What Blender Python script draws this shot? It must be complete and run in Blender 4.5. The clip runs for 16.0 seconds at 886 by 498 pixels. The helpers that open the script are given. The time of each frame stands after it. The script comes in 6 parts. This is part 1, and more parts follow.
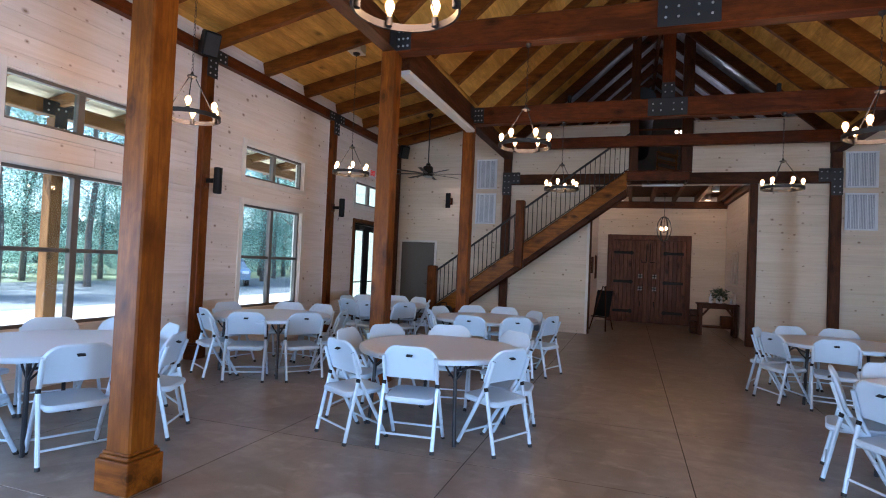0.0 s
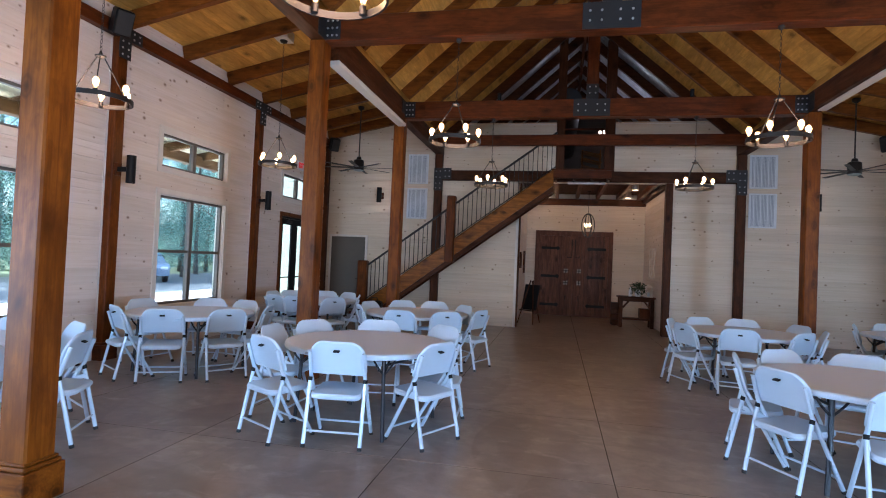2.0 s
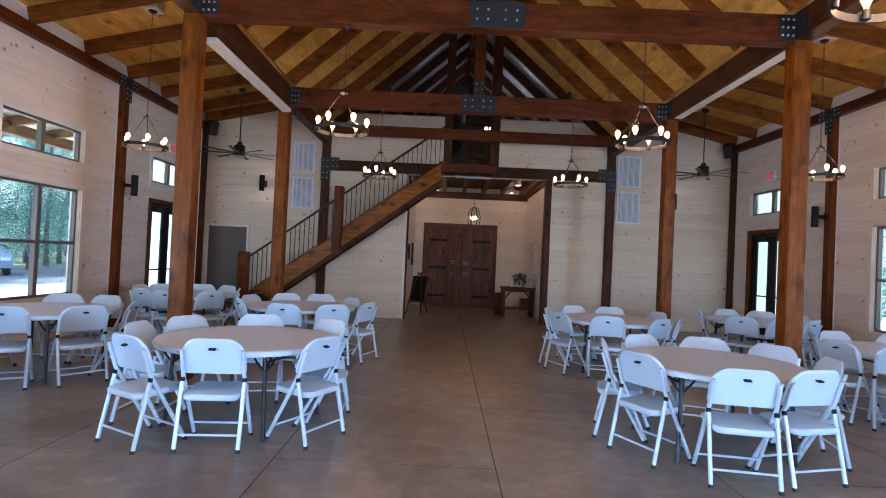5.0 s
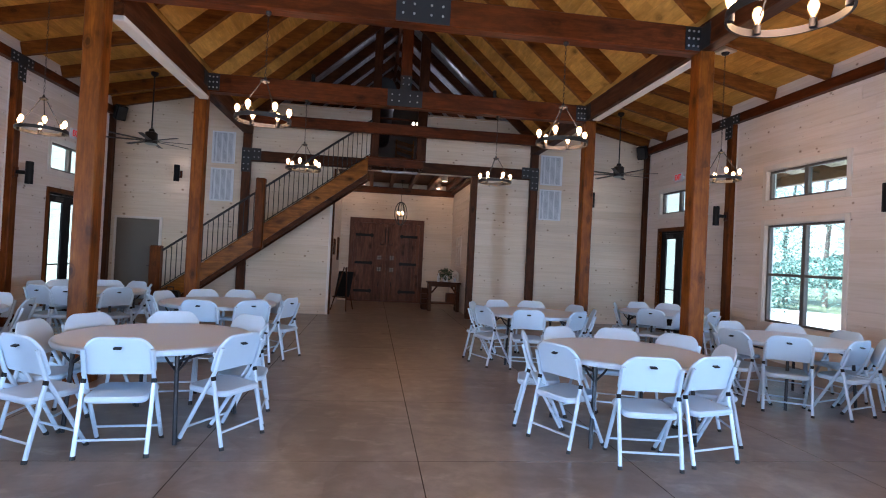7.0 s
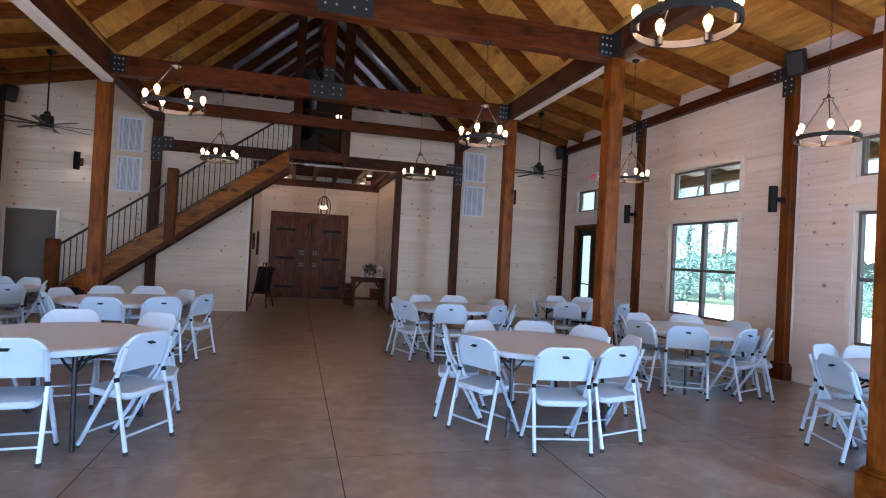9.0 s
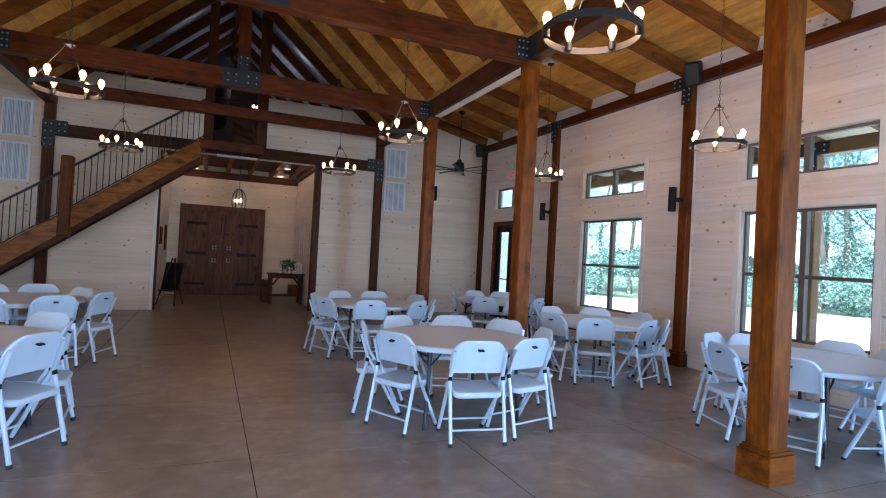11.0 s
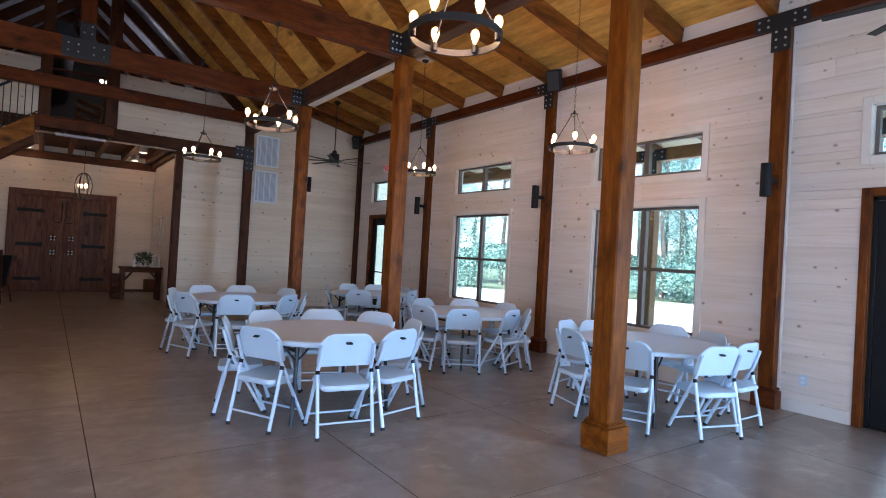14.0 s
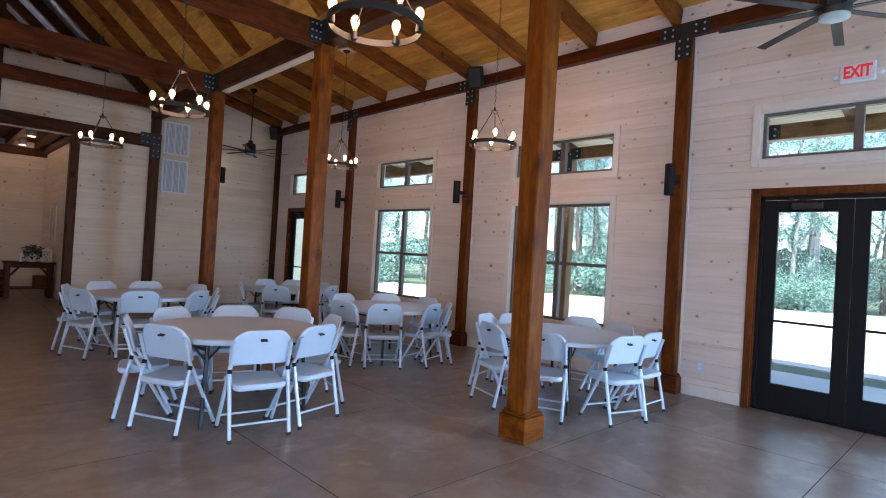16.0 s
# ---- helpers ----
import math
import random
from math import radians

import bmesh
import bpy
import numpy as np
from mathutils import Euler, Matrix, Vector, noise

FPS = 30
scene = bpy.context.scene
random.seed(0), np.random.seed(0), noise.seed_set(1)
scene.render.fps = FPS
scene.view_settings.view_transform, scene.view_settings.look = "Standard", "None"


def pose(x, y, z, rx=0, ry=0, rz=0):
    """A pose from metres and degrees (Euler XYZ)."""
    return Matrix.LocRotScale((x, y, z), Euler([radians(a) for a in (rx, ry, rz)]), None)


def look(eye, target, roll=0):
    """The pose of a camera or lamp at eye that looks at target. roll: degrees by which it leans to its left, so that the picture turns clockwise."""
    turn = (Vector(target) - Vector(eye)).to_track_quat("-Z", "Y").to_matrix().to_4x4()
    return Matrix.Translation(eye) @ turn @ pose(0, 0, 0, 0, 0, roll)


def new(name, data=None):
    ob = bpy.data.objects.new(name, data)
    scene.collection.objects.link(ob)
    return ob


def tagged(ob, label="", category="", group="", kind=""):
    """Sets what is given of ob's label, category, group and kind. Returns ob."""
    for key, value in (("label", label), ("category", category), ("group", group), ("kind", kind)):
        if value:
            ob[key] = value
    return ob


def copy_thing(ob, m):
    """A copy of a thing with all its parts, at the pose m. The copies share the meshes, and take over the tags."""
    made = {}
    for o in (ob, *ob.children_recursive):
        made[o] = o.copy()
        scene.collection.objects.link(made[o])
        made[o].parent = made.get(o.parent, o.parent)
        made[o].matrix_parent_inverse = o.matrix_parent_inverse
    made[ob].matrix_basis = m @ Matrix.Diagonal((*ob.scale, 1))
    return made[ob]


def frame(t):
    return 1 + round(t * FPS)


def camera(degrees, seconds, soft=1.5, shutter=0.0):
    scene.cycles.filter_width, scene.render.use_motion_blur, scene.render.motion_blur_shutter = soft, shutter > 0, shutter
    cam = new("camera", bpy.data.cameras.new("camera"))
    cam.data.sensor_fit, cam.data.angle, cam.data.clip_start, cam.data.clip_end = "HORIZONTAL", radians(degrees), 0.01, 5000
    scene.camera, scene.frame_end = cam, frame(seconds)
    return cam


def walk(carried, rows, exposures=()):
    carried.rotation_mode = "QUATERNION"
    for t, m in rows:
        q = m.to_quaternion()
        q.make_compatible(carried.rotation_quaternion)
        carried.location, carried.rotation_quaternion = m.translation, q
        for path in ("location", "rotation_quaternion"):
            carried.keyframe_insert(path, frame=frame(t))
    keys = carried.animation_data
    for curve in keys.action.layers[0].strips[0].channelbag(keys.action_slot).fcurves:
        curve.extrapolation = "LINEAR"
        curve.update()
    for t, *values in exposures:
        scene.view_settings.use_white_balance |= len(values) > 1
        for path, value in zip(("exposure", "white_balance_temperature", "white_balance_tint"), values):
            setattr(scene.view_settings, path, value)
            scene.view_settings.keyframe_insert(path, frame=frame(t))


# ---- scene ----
cam = camera(78.16, 16.0, 1.05)
PATH = [
    (0.0, pose(-0.503, -0.032, 1.526, 91.47, -2.46, 18.97)),
    (0.5, pose(-0.494, -0.023, 1.520, 91.43, -2.48, 17.23)),
    (1.0, pose(-0.487, -0.016, 1.516, 91.38, -2.48, 15.57)),
    (1.5, pose(-0.483, -0.011, 1.514, 91.34, -2.51, 13.80)),
    (2.0, pose(-0.483, -0.005, 1.516, 91.29, -2.50, 11.85)),
    (2.5, pose(-0.485, 0.002, 1.520, 91.21, -2.50, 9.80)),
    (3.0, pose(-0.488, 0.009, 1.524, 91.12, -2.47, 7.88)),
    (3.5, pose(-0.486, 0.013, 1.527, 91.05, -2.48, 6.01)),
    (4.0, pose(-0.482, 0.015, 1.528, 90.99, -2.51, 4.12)),
    (6.5, pose(-0.449, 0.010, 1.518, 90.82, -2.82, -5.56)),
    (7.0, pose(-0.440, 0.006, 1.516, 90.80, -2.82, -7.37)),
    (7.5, pose(-0.431, -0.000, 1.514, 90.80, -2.86, -9.23)),
    (8.0, pose(-0.422, -0.008, 1.511, 90.78, -2.94, -11.20)),
    (8.5, pose(-0.414, -0.016, 1.510, 90.76, -2.96, -13.22)),
    (9.0, pose(-0.407, -0.024, 1.511, 90.73, -2.97, -15.15)),
    (11.5, pose(-0.375, -0.072, 1.514, 90.70, -3.10, -25.51)),
    (12.0, pose(-0.370, -0.083, 1.515, 90.70, -3.15, -27.75)),
    (12.5, pose(-0.363, -0.096, 1.516, 90.69, -3.16, -29.73)),
    (13.0, pose(-0.354, -0.113, 1.517, 90.70, -3.16, -31.85)),
    (13.5, pose(-0.344, -0.133, 1.518, 90.70, -3.19, -33.93)),
    (14.0, pose(-0.335, -0.146, 1.518, 90.66, -3.25, -35.98)),
    (14.5, pose(-0.327, -0.150, 1.518, 90.63, -3.27, -37.96)),
    (15.0, pose(-0.319, -0.148, 1.517, 90.62, -3.30, -40.07)),
    (15.5, pose(-0.311, -0.142, 1.514, 90.61, -3.34, -42.03)),
    (16.0, pose(-0.303, -0.137, 1.510, 90.61, -3.37, -44.08)),
]
walk(cam, PATH, [(0.0, 2.55, 6130.0, 27.5), (4.0, 2.70, 6170.0, 28.2), (9.0, 2.68, 6120.0, 29.5), (11.0, 2.55, 6090.0, 27.0), (13.0, 2.48, 6110.0, 27.0), (14.5, 2.48, 6250.0, 29.0), (16.0, 2.23, 6560.0, 31.5)])

# ---- light ----
SUN_ELEV, SUN_AZ = radians(60), radians(235)
world = bpy.data.worlds.new("sky")
scene.world = world
world.use_nodes = True
wn = world.node_tree
sky = wn.nodes.new("ShaderNodeTexSky")
sky.sky_type, sky.sun_disc = "NISHITA", False
sky.sun_elevation, sky.sun_rotation = SUN_ELEV, SUN_AZ
wn.links.new(sky.outputs[0], wn.nodes["Background"].inputs[0])
wn.nodes["Background"].inputs[1].default_value = 0.15
sun_data = bpy.data.lights.new("sun", "SUN")
sun_data.energy, sun_data.angle, sun_data.color = 5.0, radians(0.5), (1.0, 0.95, 0.87)
sun = new("sun", sun_data)
to_sun = Vector((math.sin(SUN_AZ) * math.cos(SUN_ELEV), math.cos(SUN_AZ) * math.cos(SUN_ELEV), math.sin(SUN_ELEV)))
sun.matrix_world = look(to_sun * 60, (0, 0, 0))


def area_light(name, eye, target, w, h, watts, colour):
    d = bpy.data.lights.new(name, "AREA")
    d.shape, d.size, d.size_y, d.energy, d.color = "RECTANGLE", w, h, watts, colour
    ob = new(name, d)
    ob.matrix_world = look(eye, target)
    return ob


def point_light(name, at, watts, radius, colour):
    d = bpy.data.lights.new(name, "POINT")
    d.energy, d.shadow_soft_size, d.color = watts, radius, colour
    ob = new(name, d)
    ob.location = at
    return ob


YB_LIGHT = 13.09
DAY = (0.43, 0.75, 1.0)
WARM = (1.0, 0.68, 0.43)
WARM_DIM = (1.0, 0.68, 0.35)
# daylight in the openings behind and beside the camera, which stay out of view
area_light("window_light", (0, -5.9, 1.75), (0, 6, 0.9), 7.0, 2.7, 20, DAY)
area_light("window_light", (-6.6, 0.95, 1.25), (0, 1.6, 0.9), 1.6, 2.0, 29, DAY)
area_light("window_light", (-6.6, -2.8, 1.5), (0, -1.0, 1.0), 1.6, 1.6, 72, DAY)
area_light("window_light", (6.6, -2.8, 1.5), (2.5, 1.2, 0.0), 1.6, 1.6, 140, DAY)
for sx in (-1, 1):
    for y, watts in ((2.68, 5.4), (6.235, 3.7), (9.79, 0.85)):
        point_light("chandelier_light", (sx * 1.725, y, 3.06), watts, 0.2, WARM if y < 9 else WARM_DIM)
    for y, watts in ((4.49, 5.4), (8.0, 2.5)):
        point_light("chandelier_light", (sx * 4.95, y, 3.06), watts, 0.2, WARM if y < 7 else WARM_DIM)
point_light("lantern_light", (0.29, 15.3, 2.66), 1.5, 0.16, WARM_DIM)
for x in (1.45, -0.83):
    for y in (14.95, 16.7):
        point_light("downlight_light", (x, y, 3.53), 0.72, 0.08, WARM_DIM)
for sx in (-1, 1):
    for dz in (-0.26, 0.26):
        point_light("wall_light_glow", (sx * 4.95, YB_LIGHT, 3.12 + dz), 0.13, 0.05, (1.0, 0.86, 0.72))
point_light("loft_light", (0.6, 15.6, 5.6), 4.0, 0.1, (0.9, 0.95, 1.0))


# ---- materials ----
def nodes_of(name):
    m = bpy.data.materials.new(name)
    m.use_nodes = True
    t = m.node_tree
    return m, t, t.nodes["Principled BSDF"]


class Net:
    """Short hand for building a node tree."""

    def __init__(self, tree):
        self.t = tree

    def add(self, kind, **values):
        n = self.t.nodes.new(kind)
        for k, v in values.items():
            n.inputs[k.replace("_", " ")].default_value = v
        return n

    def link(self, a, b):
        self.t.links.new(a, b)

    def coords(self, scale, space="Object", shift=False):
        tc = self.t.nodes.new("ShaderNodeTexCoord")
        mp = self.t.nodes.new("ShaderNodeMapping")
        mp.inputs["Scale"].default_value = scale
        self.link(tc.outputs[space], mp.inputs["Vector"])
        if shift:
            info = self.t.nodes.new("ShaderNodeObjectInfo")
            mul = self.t.nodes.new("ShaderNodeVectorMath")
            mul.operation = "SCALE"
            mul.inputs[0].default_value = (37.0, 53.0, 71.0)
            self.link(info.outputs["Random"], mul.inputs["Scale"])
            self.link(mul.outputs[0], mp.inputs["Location"])
        return mp.outputs[0]

    def noise(self, vec, scale, detail=4.0, rough=0.55, distortion=0.0):
        n = self.add("ShaderNodeTexNoise", Scale=scale, Detail=detail, Roughness=rough, Distortion=distortion)
        self.link(vec, n.inputs["Vector"])
        return n.outputs[0]

    def ramp(self, fac, stops):
        r = self.t.nodes.new("ShaderNodeValToRGB")
        els = r.color_ramp.elements
        while len(els) > 1:
            els.remove(els[-1])
        for i, (p, c) in enumerate(stops):
            if i:
                e = els.new(p)
            else:
                e = els[0]
                e.position = p
            e.color = (*c, 1) if len(c) == 3 else c
        self.link(fac, r.inputs[0])
        return r.outputs[0]

    def mix(self, fac, a, b, mode="MIX"):
        n = self.t.nodes.new("ShaderNodeMix")
        n.data_type, n.blend_type = "RGBA", mode
        for sock, v in ((n.inputs[0], fac), (n.inputs[6], a), (n.inputs[7], b)):
            if isinstance(v, (int, float)):
                sock.default_value = v
            elif isinstance(v, tuple):
                sock.default_value = (*v, 1)
            else:
                self.link(v, sock)
        return n.outputs[2]

    def math(self, op, a, b=0.0):
        n = self.t.nodes.new("ShaderNodeMath")
        n.operation = op
        for i, v in enumerate((a, b)):
            if isinstance(v, (int, float)):
                n.inputs[i].default_value = v
            else:
                self.link(v, n.inputs[i])
        return n.outputs[0]

    def bump(self, height, strength, distance, bsdf):
        b = self.add("ShaderNodeBump", Strength=strength, Distance=distance)
        self.link(height, b.inputs["Height"])
        self.link(b.outputs[0], bsdf.inputs["Normal"])

    def random(self):
        return self.t.nodes.new("ShaderNodeObjectInfo").outputs["Random"]

    def island(self):
        return self.t.nodes.new("ShaderNodeNewGeometry").outputs["Random Per Island"]


def axis_scale(axis, along, across):
    return tuple(along if i == axis else across for i in range(3))


def timber(name, axis, dark, light, rough=0.42, knots=0.22, islands=False, spread=0.35):
    """Stained softwood with grain along one axis, knots and board-to-board change."""
    m, t, b = nodes_of(name)
    n = Net(t)
    grain_v = n.coords(axis_scale(axis, 0.8, 11.0), shift=True)
    g = n.noise(grain_v, 1.0, 5.0, 0.58, 1.6)
    col = n.ramp(g, [(0.2, dark), (0.5, tuple(d + 0.6 * (l - d) for d, l in zip(dark, light))), (0.8, light)])
    fine = n.noise(n.coords(axis_scale(axis, 2.5, 80.0), shift=True), 1.0, 3.0, 0.6, 0.3)
    col = n.mix(n.ramp(fine, [(0.40, (0.22,) * 3), (0.58, (0, 0, 0))]), col, tuple(c * 0.5 for c in dark))
    patch = n.noise(n.coords(axis_scale(axis, 1.3, 4.5), shift=True), 1.0, 4.0, 0.6, 0.8)
    col = n.mix(n.ramp(patch, [(0.46, (0, 0, 0)), (0.68, (0.75,) * 3)]), col, tuple(c * 0.7 for c in dark))
    blot = n.noise(n.coords(axis_scale(axis, 6.0, 16.0), shift=True), 1.0, 4.0, 0.65, 0.6)
    col = n.mix(n.ramp(blot, [(0.36, (0.45,) * 3), (0.58, (0, 0, 0))]), col, tuple(c * 0.75 for c in dark))
    v = n.add("ShaderNodeTexVoronoi", Scale=1.0, Randomness=1.0)
    n.link(n.coords(axis_scale(axis, 3.4, 6.0), shift=True), v.inputs["Vector"])
    near = n.math("ADD", v.outputs["Distance"], n.math("MULTIPLY", n.noise(n.coords(axis_scale(axis, 9.0, 18.0), shift=True), 1.0, 2.0), 0.12))
    spot = n.ramp(near, [(0.20, (1, 1, 1)), (0.27, (0.5,) * 3), (0.32, (0.7,) * 3), (0.38, (0.3,) * 3), (0.62, (0, 0, 0))])
    keep = n.math("GREATER_THAN", n.math("FRACT", n.math("MULTIPLY", v.outputs["Color"], 7.31)), 1.0 - knots)
    col = n.mix(n.math("MULTIPLY", n.math("MULTIPLY", spot, keep), 0.85), col, tuple(c * 0.28 for c in dark))
    rnd = n.island() if islands else n.random()
    tone = n.math("ADD", 1.0 - spread / 2, n.math("MULTIPLY", rnd, spread))
    hsv = n.add("ShaderNodeHueSaturation")
    n.link(tone, hsv.inputs["Value"])
    n.link(col, hsv.inputs["Color"])
    n.link(hsv.outputs[0], b.inputs["Base Color"])
    n.link(n.ramp(g, [(0.2, (rough + 0.12,) * 3), (0.8, (rough - 0.08,) * 3)]), b.inputs["Roughness"])
    b.inputs["Specular IOR Level"].default_value = 0.14
    n.bump(g, 0.25, 0.003, b)
    return m


def washed_pine(name, axis, islands=False, flat=None, tint=(1.0, 1.0, 1.0)):
    """White-washed pine boards: pale, with showing knots and faint grain."""
    m, t, b = nodes_of(name)
    n = Net(t)
    g = n.noise(n.coords(axis_scale(axis, 1.0, 26.0), shift=True), 1.0, 6.0, 0.62, 0.5)
    col = n.ramp(g, [(0.28, (0.62, 0.515, 0.45)), (0.55, (0.71, 0.615, 0.565)), (0.8, (0.75, 0.67, 0.63))])
    wash = n.noise(n.coords(axis_scale(axis, 0.5, 1.6), shift=True), 1.0, 3.0)
    col = n.mix(n.ramp(wash, [(0.4, (0, 0, 0)), (0.75, (0.45,) * 3)]), col, (0.60, 0.50, 0.38))
    v = n.add("ShaderNodeTexVoronoi", Scale=1.0, Randomness=1.0)
    sep = n.t.nodes.new("ShaderNodeSeparateXYZ")
    n.link(n.coords(axis_scale(axis, 4.3, 5.5), shift=True), sep.inputs[0])
    com = n.t.nodes.new("ShaderNodeCombineXYZ")
    n.link(sep.outputs[axis], com.inputs[0])
    n.link(sep.outputs[3 - axis - flat if flat is not None else (axis + 1) % 3], com.inputs[1])
    v.voronoi_dimensions = "2D"
    warp = n.noise(n.coords((9, 9, 9), shift=True), 1.0, 2.0)
    n.link(com.outputs[0], v.inputs["Vector"])
    size = n.math("ADD", 0.75, n.math("MULTIPLY", n.math("FRACT", n.math("MULTIPLY", v.outputs["Color"], 5.77)), 1.9))
    spot = n.ramp(n.math("MULTIPLY", size, n.math("ADD", v.outputs["Distance"], n.math("MULTIPLY", warp, 0.09))), [(0.075, (1, 1, 1)), (0.105, (0.6,) * 3), (0.19, (0, 0, 0))])
    keep = n.math("GREATER_THAN", n.math("FRACT", n.math("MULTIPLY", v.outputs["Color"], 9.17)), 0.45)
    col = n.mix(n.math("MULTIPLY", n.math("MULTIPLY", spot, keep), 0.88), col, (0.18, 0.098, 0.052))
    rnd = n.island() if islands else n.random()
    hsv = n.add("ShaderNodeHueSaturation")
    n.link(n.math("ADD", 0.94, n.math("MULTIPLY", rnd, 0.09)), hsv.inputs["Value"])
    n.link(n.mix(1.0, col, tint, "MULTIPLY"), hsv.inputs["Color"])
    n.link(hsv.outputs[0], b.inputs["Base Color"])
    b.inputs["Roughness"].default_value = 0.5
    n.bump(g, 0.18, 0.002, b)
    return m


def plain(name, colour, rough=0.5, metal=0.0, var=0.12, scale=6.0, bump=0.0):
    m, t, b = nodes_of(name)
    n = Net(t)
    f = n.noise(n.coords((1, 1, 1)), scale, 4.0)
    fine = n.noise(n.coords((1, 1, 1)), scale * 12, 3.0)
    lo, hi = tuple(c * (1 - var) for c in colour), tuple(min(1, c * (1 + var)) for c in colour)
    col = n.mix(n.math("MULTIPLY", fine, 0.5), n.ramp(f, [(0.3, lo), (0.7, hi)]), colour)
    n.link(col, b.inputs["Base Color"])
    n.link(n.ramp(f, [(0.3, (max(0, rough - 0.06),) * 3), (0.7, (min(1, rough + 0.08),) * 3)]), b.inputs["Roughness"])
    b.inputs["Metallic"].default_value = metal
    if bump:
        n.bump(fine, bump, 0.002, b)
    return m


def glowing(name, colour, strength):
    m, t, b = nodes_of(name)
    b.inputs["Base Color"].default_value = (*colour, 1)
    b.inputs["Emission Color"].default_value = (*colour, 1)
    b.inputs["Emission Strength"].default_value = strength
    return m


def window_glass(name):
    m, t, b = nodes_of(name)
    n = Net(t)
    out = t.nodes["Material Output"]
    clear = n.add("ShaderNodeBsdfTransparent", Color=(0.84, 0.96, 0.97, 1))
    gloss = n.add("ShaderNodeBsdfGlossy", Roughness=0.02)
    edge = n.add("ShaderNodeLayerWeight", Blend=0.5)
    fres = n.t.nodes.new("ShaderNodeMath")
    fres.operation = "MULTIPLY_ADD"
    n.link(n.math("POWER", edge.outputs["Facing"], 4.0), fres.inputs[0])
    fres.inputs[1].default_value, fres.inputs[2].default_value = 0.55, 0.035
    mix = n.add("ShaderNodeMixShader")
    n.link(fres.outputs[0], mix.inputs[0])
    n.link(clear.outputs[0], mix.inputs[1])
    n.link(gloss.outputs[0], mix.inputs[2])
    n.link(mix.outputs[0], out.inputs[0])
    return m


def bulb_glass(name):
    """Clear amber-tinted bulb glass, faintly lit by its filament."""
    m, t, b = nodes_of(name)
    n = Net(t)
    clear = n.add("ShaderNodeBsdfTransparent", Color=(1.0, 0.80, 0.52, 1))
    gloss = n.add("ShaderNodeBsdfGlossy", Roughness=0.05)
    glow = n.add("ShaderNodeEmission", Color=(1.0, 0.62, 0.25, 1), Strength=0.16)
    mix = n.add("ShaderNodeMixShader", Fac=0.07)
    n.link(clear.outputs[0], mix.inputs[1])
    n.link(gloss.outputs[0], mix.inputs[2])
    both = n.t.nodes.new("ShaderNodeAddShader")
    n.link(mix.outputs[0], both.inputs[0])
    n.link(glow.outputs[0], both.inputs[1])
    n.link(both.outputs[0], t.nodes["Material Output"].inputs[0])
    return m


def concrete_floor(name):
    """Brown-stained, sealed concrete with mottled staining and a soft shine."""
    m, t, b = nodes_of(name)
    n = Net(t)
    v = n.coords((1, 1, 1))
    a = n.noise(v, 0.5, 3.0, 0.5, 0.6)
    c = n.noise(v, 1.3, 4.0, 0.55, 0.8)
    d = n.noise(v, 5.0, 6.0, 0.65, 0.3)
    f = n.noise(v, 70.0, 4.0, 0.7)
    col = n.mix(a, (0.170, 0.120, 0.091), (0.365, 0.298, 0.255))
    col = n.mix(n.ramp(c, [(0.40, (0, 0, 0)), (0.70, (0.55,) * 3)]), col, (0.375, 0.318, 0.283))
    # broad tide marks left by the stain, each dark along one rim
    for k, (sx, sy, hard) in enumerate(((0.75, 0.6, 0.55), (0.5, 1.1, 0.42), (1.25, 0.8, 0.35))):
        e = n.noise(n.coords((sx, sy, 1.0 + k)), 0.7, 1.5, 0.4, 0.9)
        col = n.mix(n.ramp(e, [(0.535, (0, 0, 0)), (0.555, (hard,) * 3), (0.61, (0.6 * hard,) * 3), (0.74, (0.03,) * 3)]), col, (0.130, 0.092, 0.070))
    # pale scuffs where the sealer has worn
    w = n.noise(n.coords((1.0, 1.6, 1)), 2.6, 5.0, 0.62, 0.6)
    col = n.mix(n.ramp(w, [(0.56, (0, 0, 0)), (0.72, (0.7,) * 3)]), col, (0.45, 0.39, 0.345))
    col = n.mix(n.ramp(d, [(0.38, (0.5,) * 3), (0.60, (0, 0, 0))]), col, (0.12, 0.090, 0.073))
    col = n.mix(n.math("MULTIPLY", f, 0.32), col, (0.145, 0.113, 0.097))
    n.link(col, b.inputs["Base Color"])
    n.link(n.math("ADD", 0.277, n.math("MULTIPLY", c, 0.04)), b.inputs["Roughness"])
    b.inputs["Specular IOR Level"].default_value = 0.5
    return m


def foil_facing(name):
    """Dull silver facing of roof insulation, quilted across the slope."""
    m, t, b = nodes_of(name)
    n = Net(t)
    w = n.add("ShaderNodeTexWave", Scale=1.6, Distortion=1.5, Detail=2.0)
    w.bands_direction = "Y"
    n.link(n.coords((1, 1, 1)), w.inputs["Vector"])
    c = n.noise(n.coords((1, 1, 1)), 7.0, 4.0)
    n.link(n.ramp(c, [(0.35, (0.30, 0.32, 0.36)), (0.65, (0.50, 0.53, 0.58))]), b.inputs["Base Color"])
    b.inputs["Metallic"].default_value, b.inputs["Roughness"].default_value = 0.35, 0.42
    n.bump(w.outputs[0], 0.6, 0.02, b)
    return m


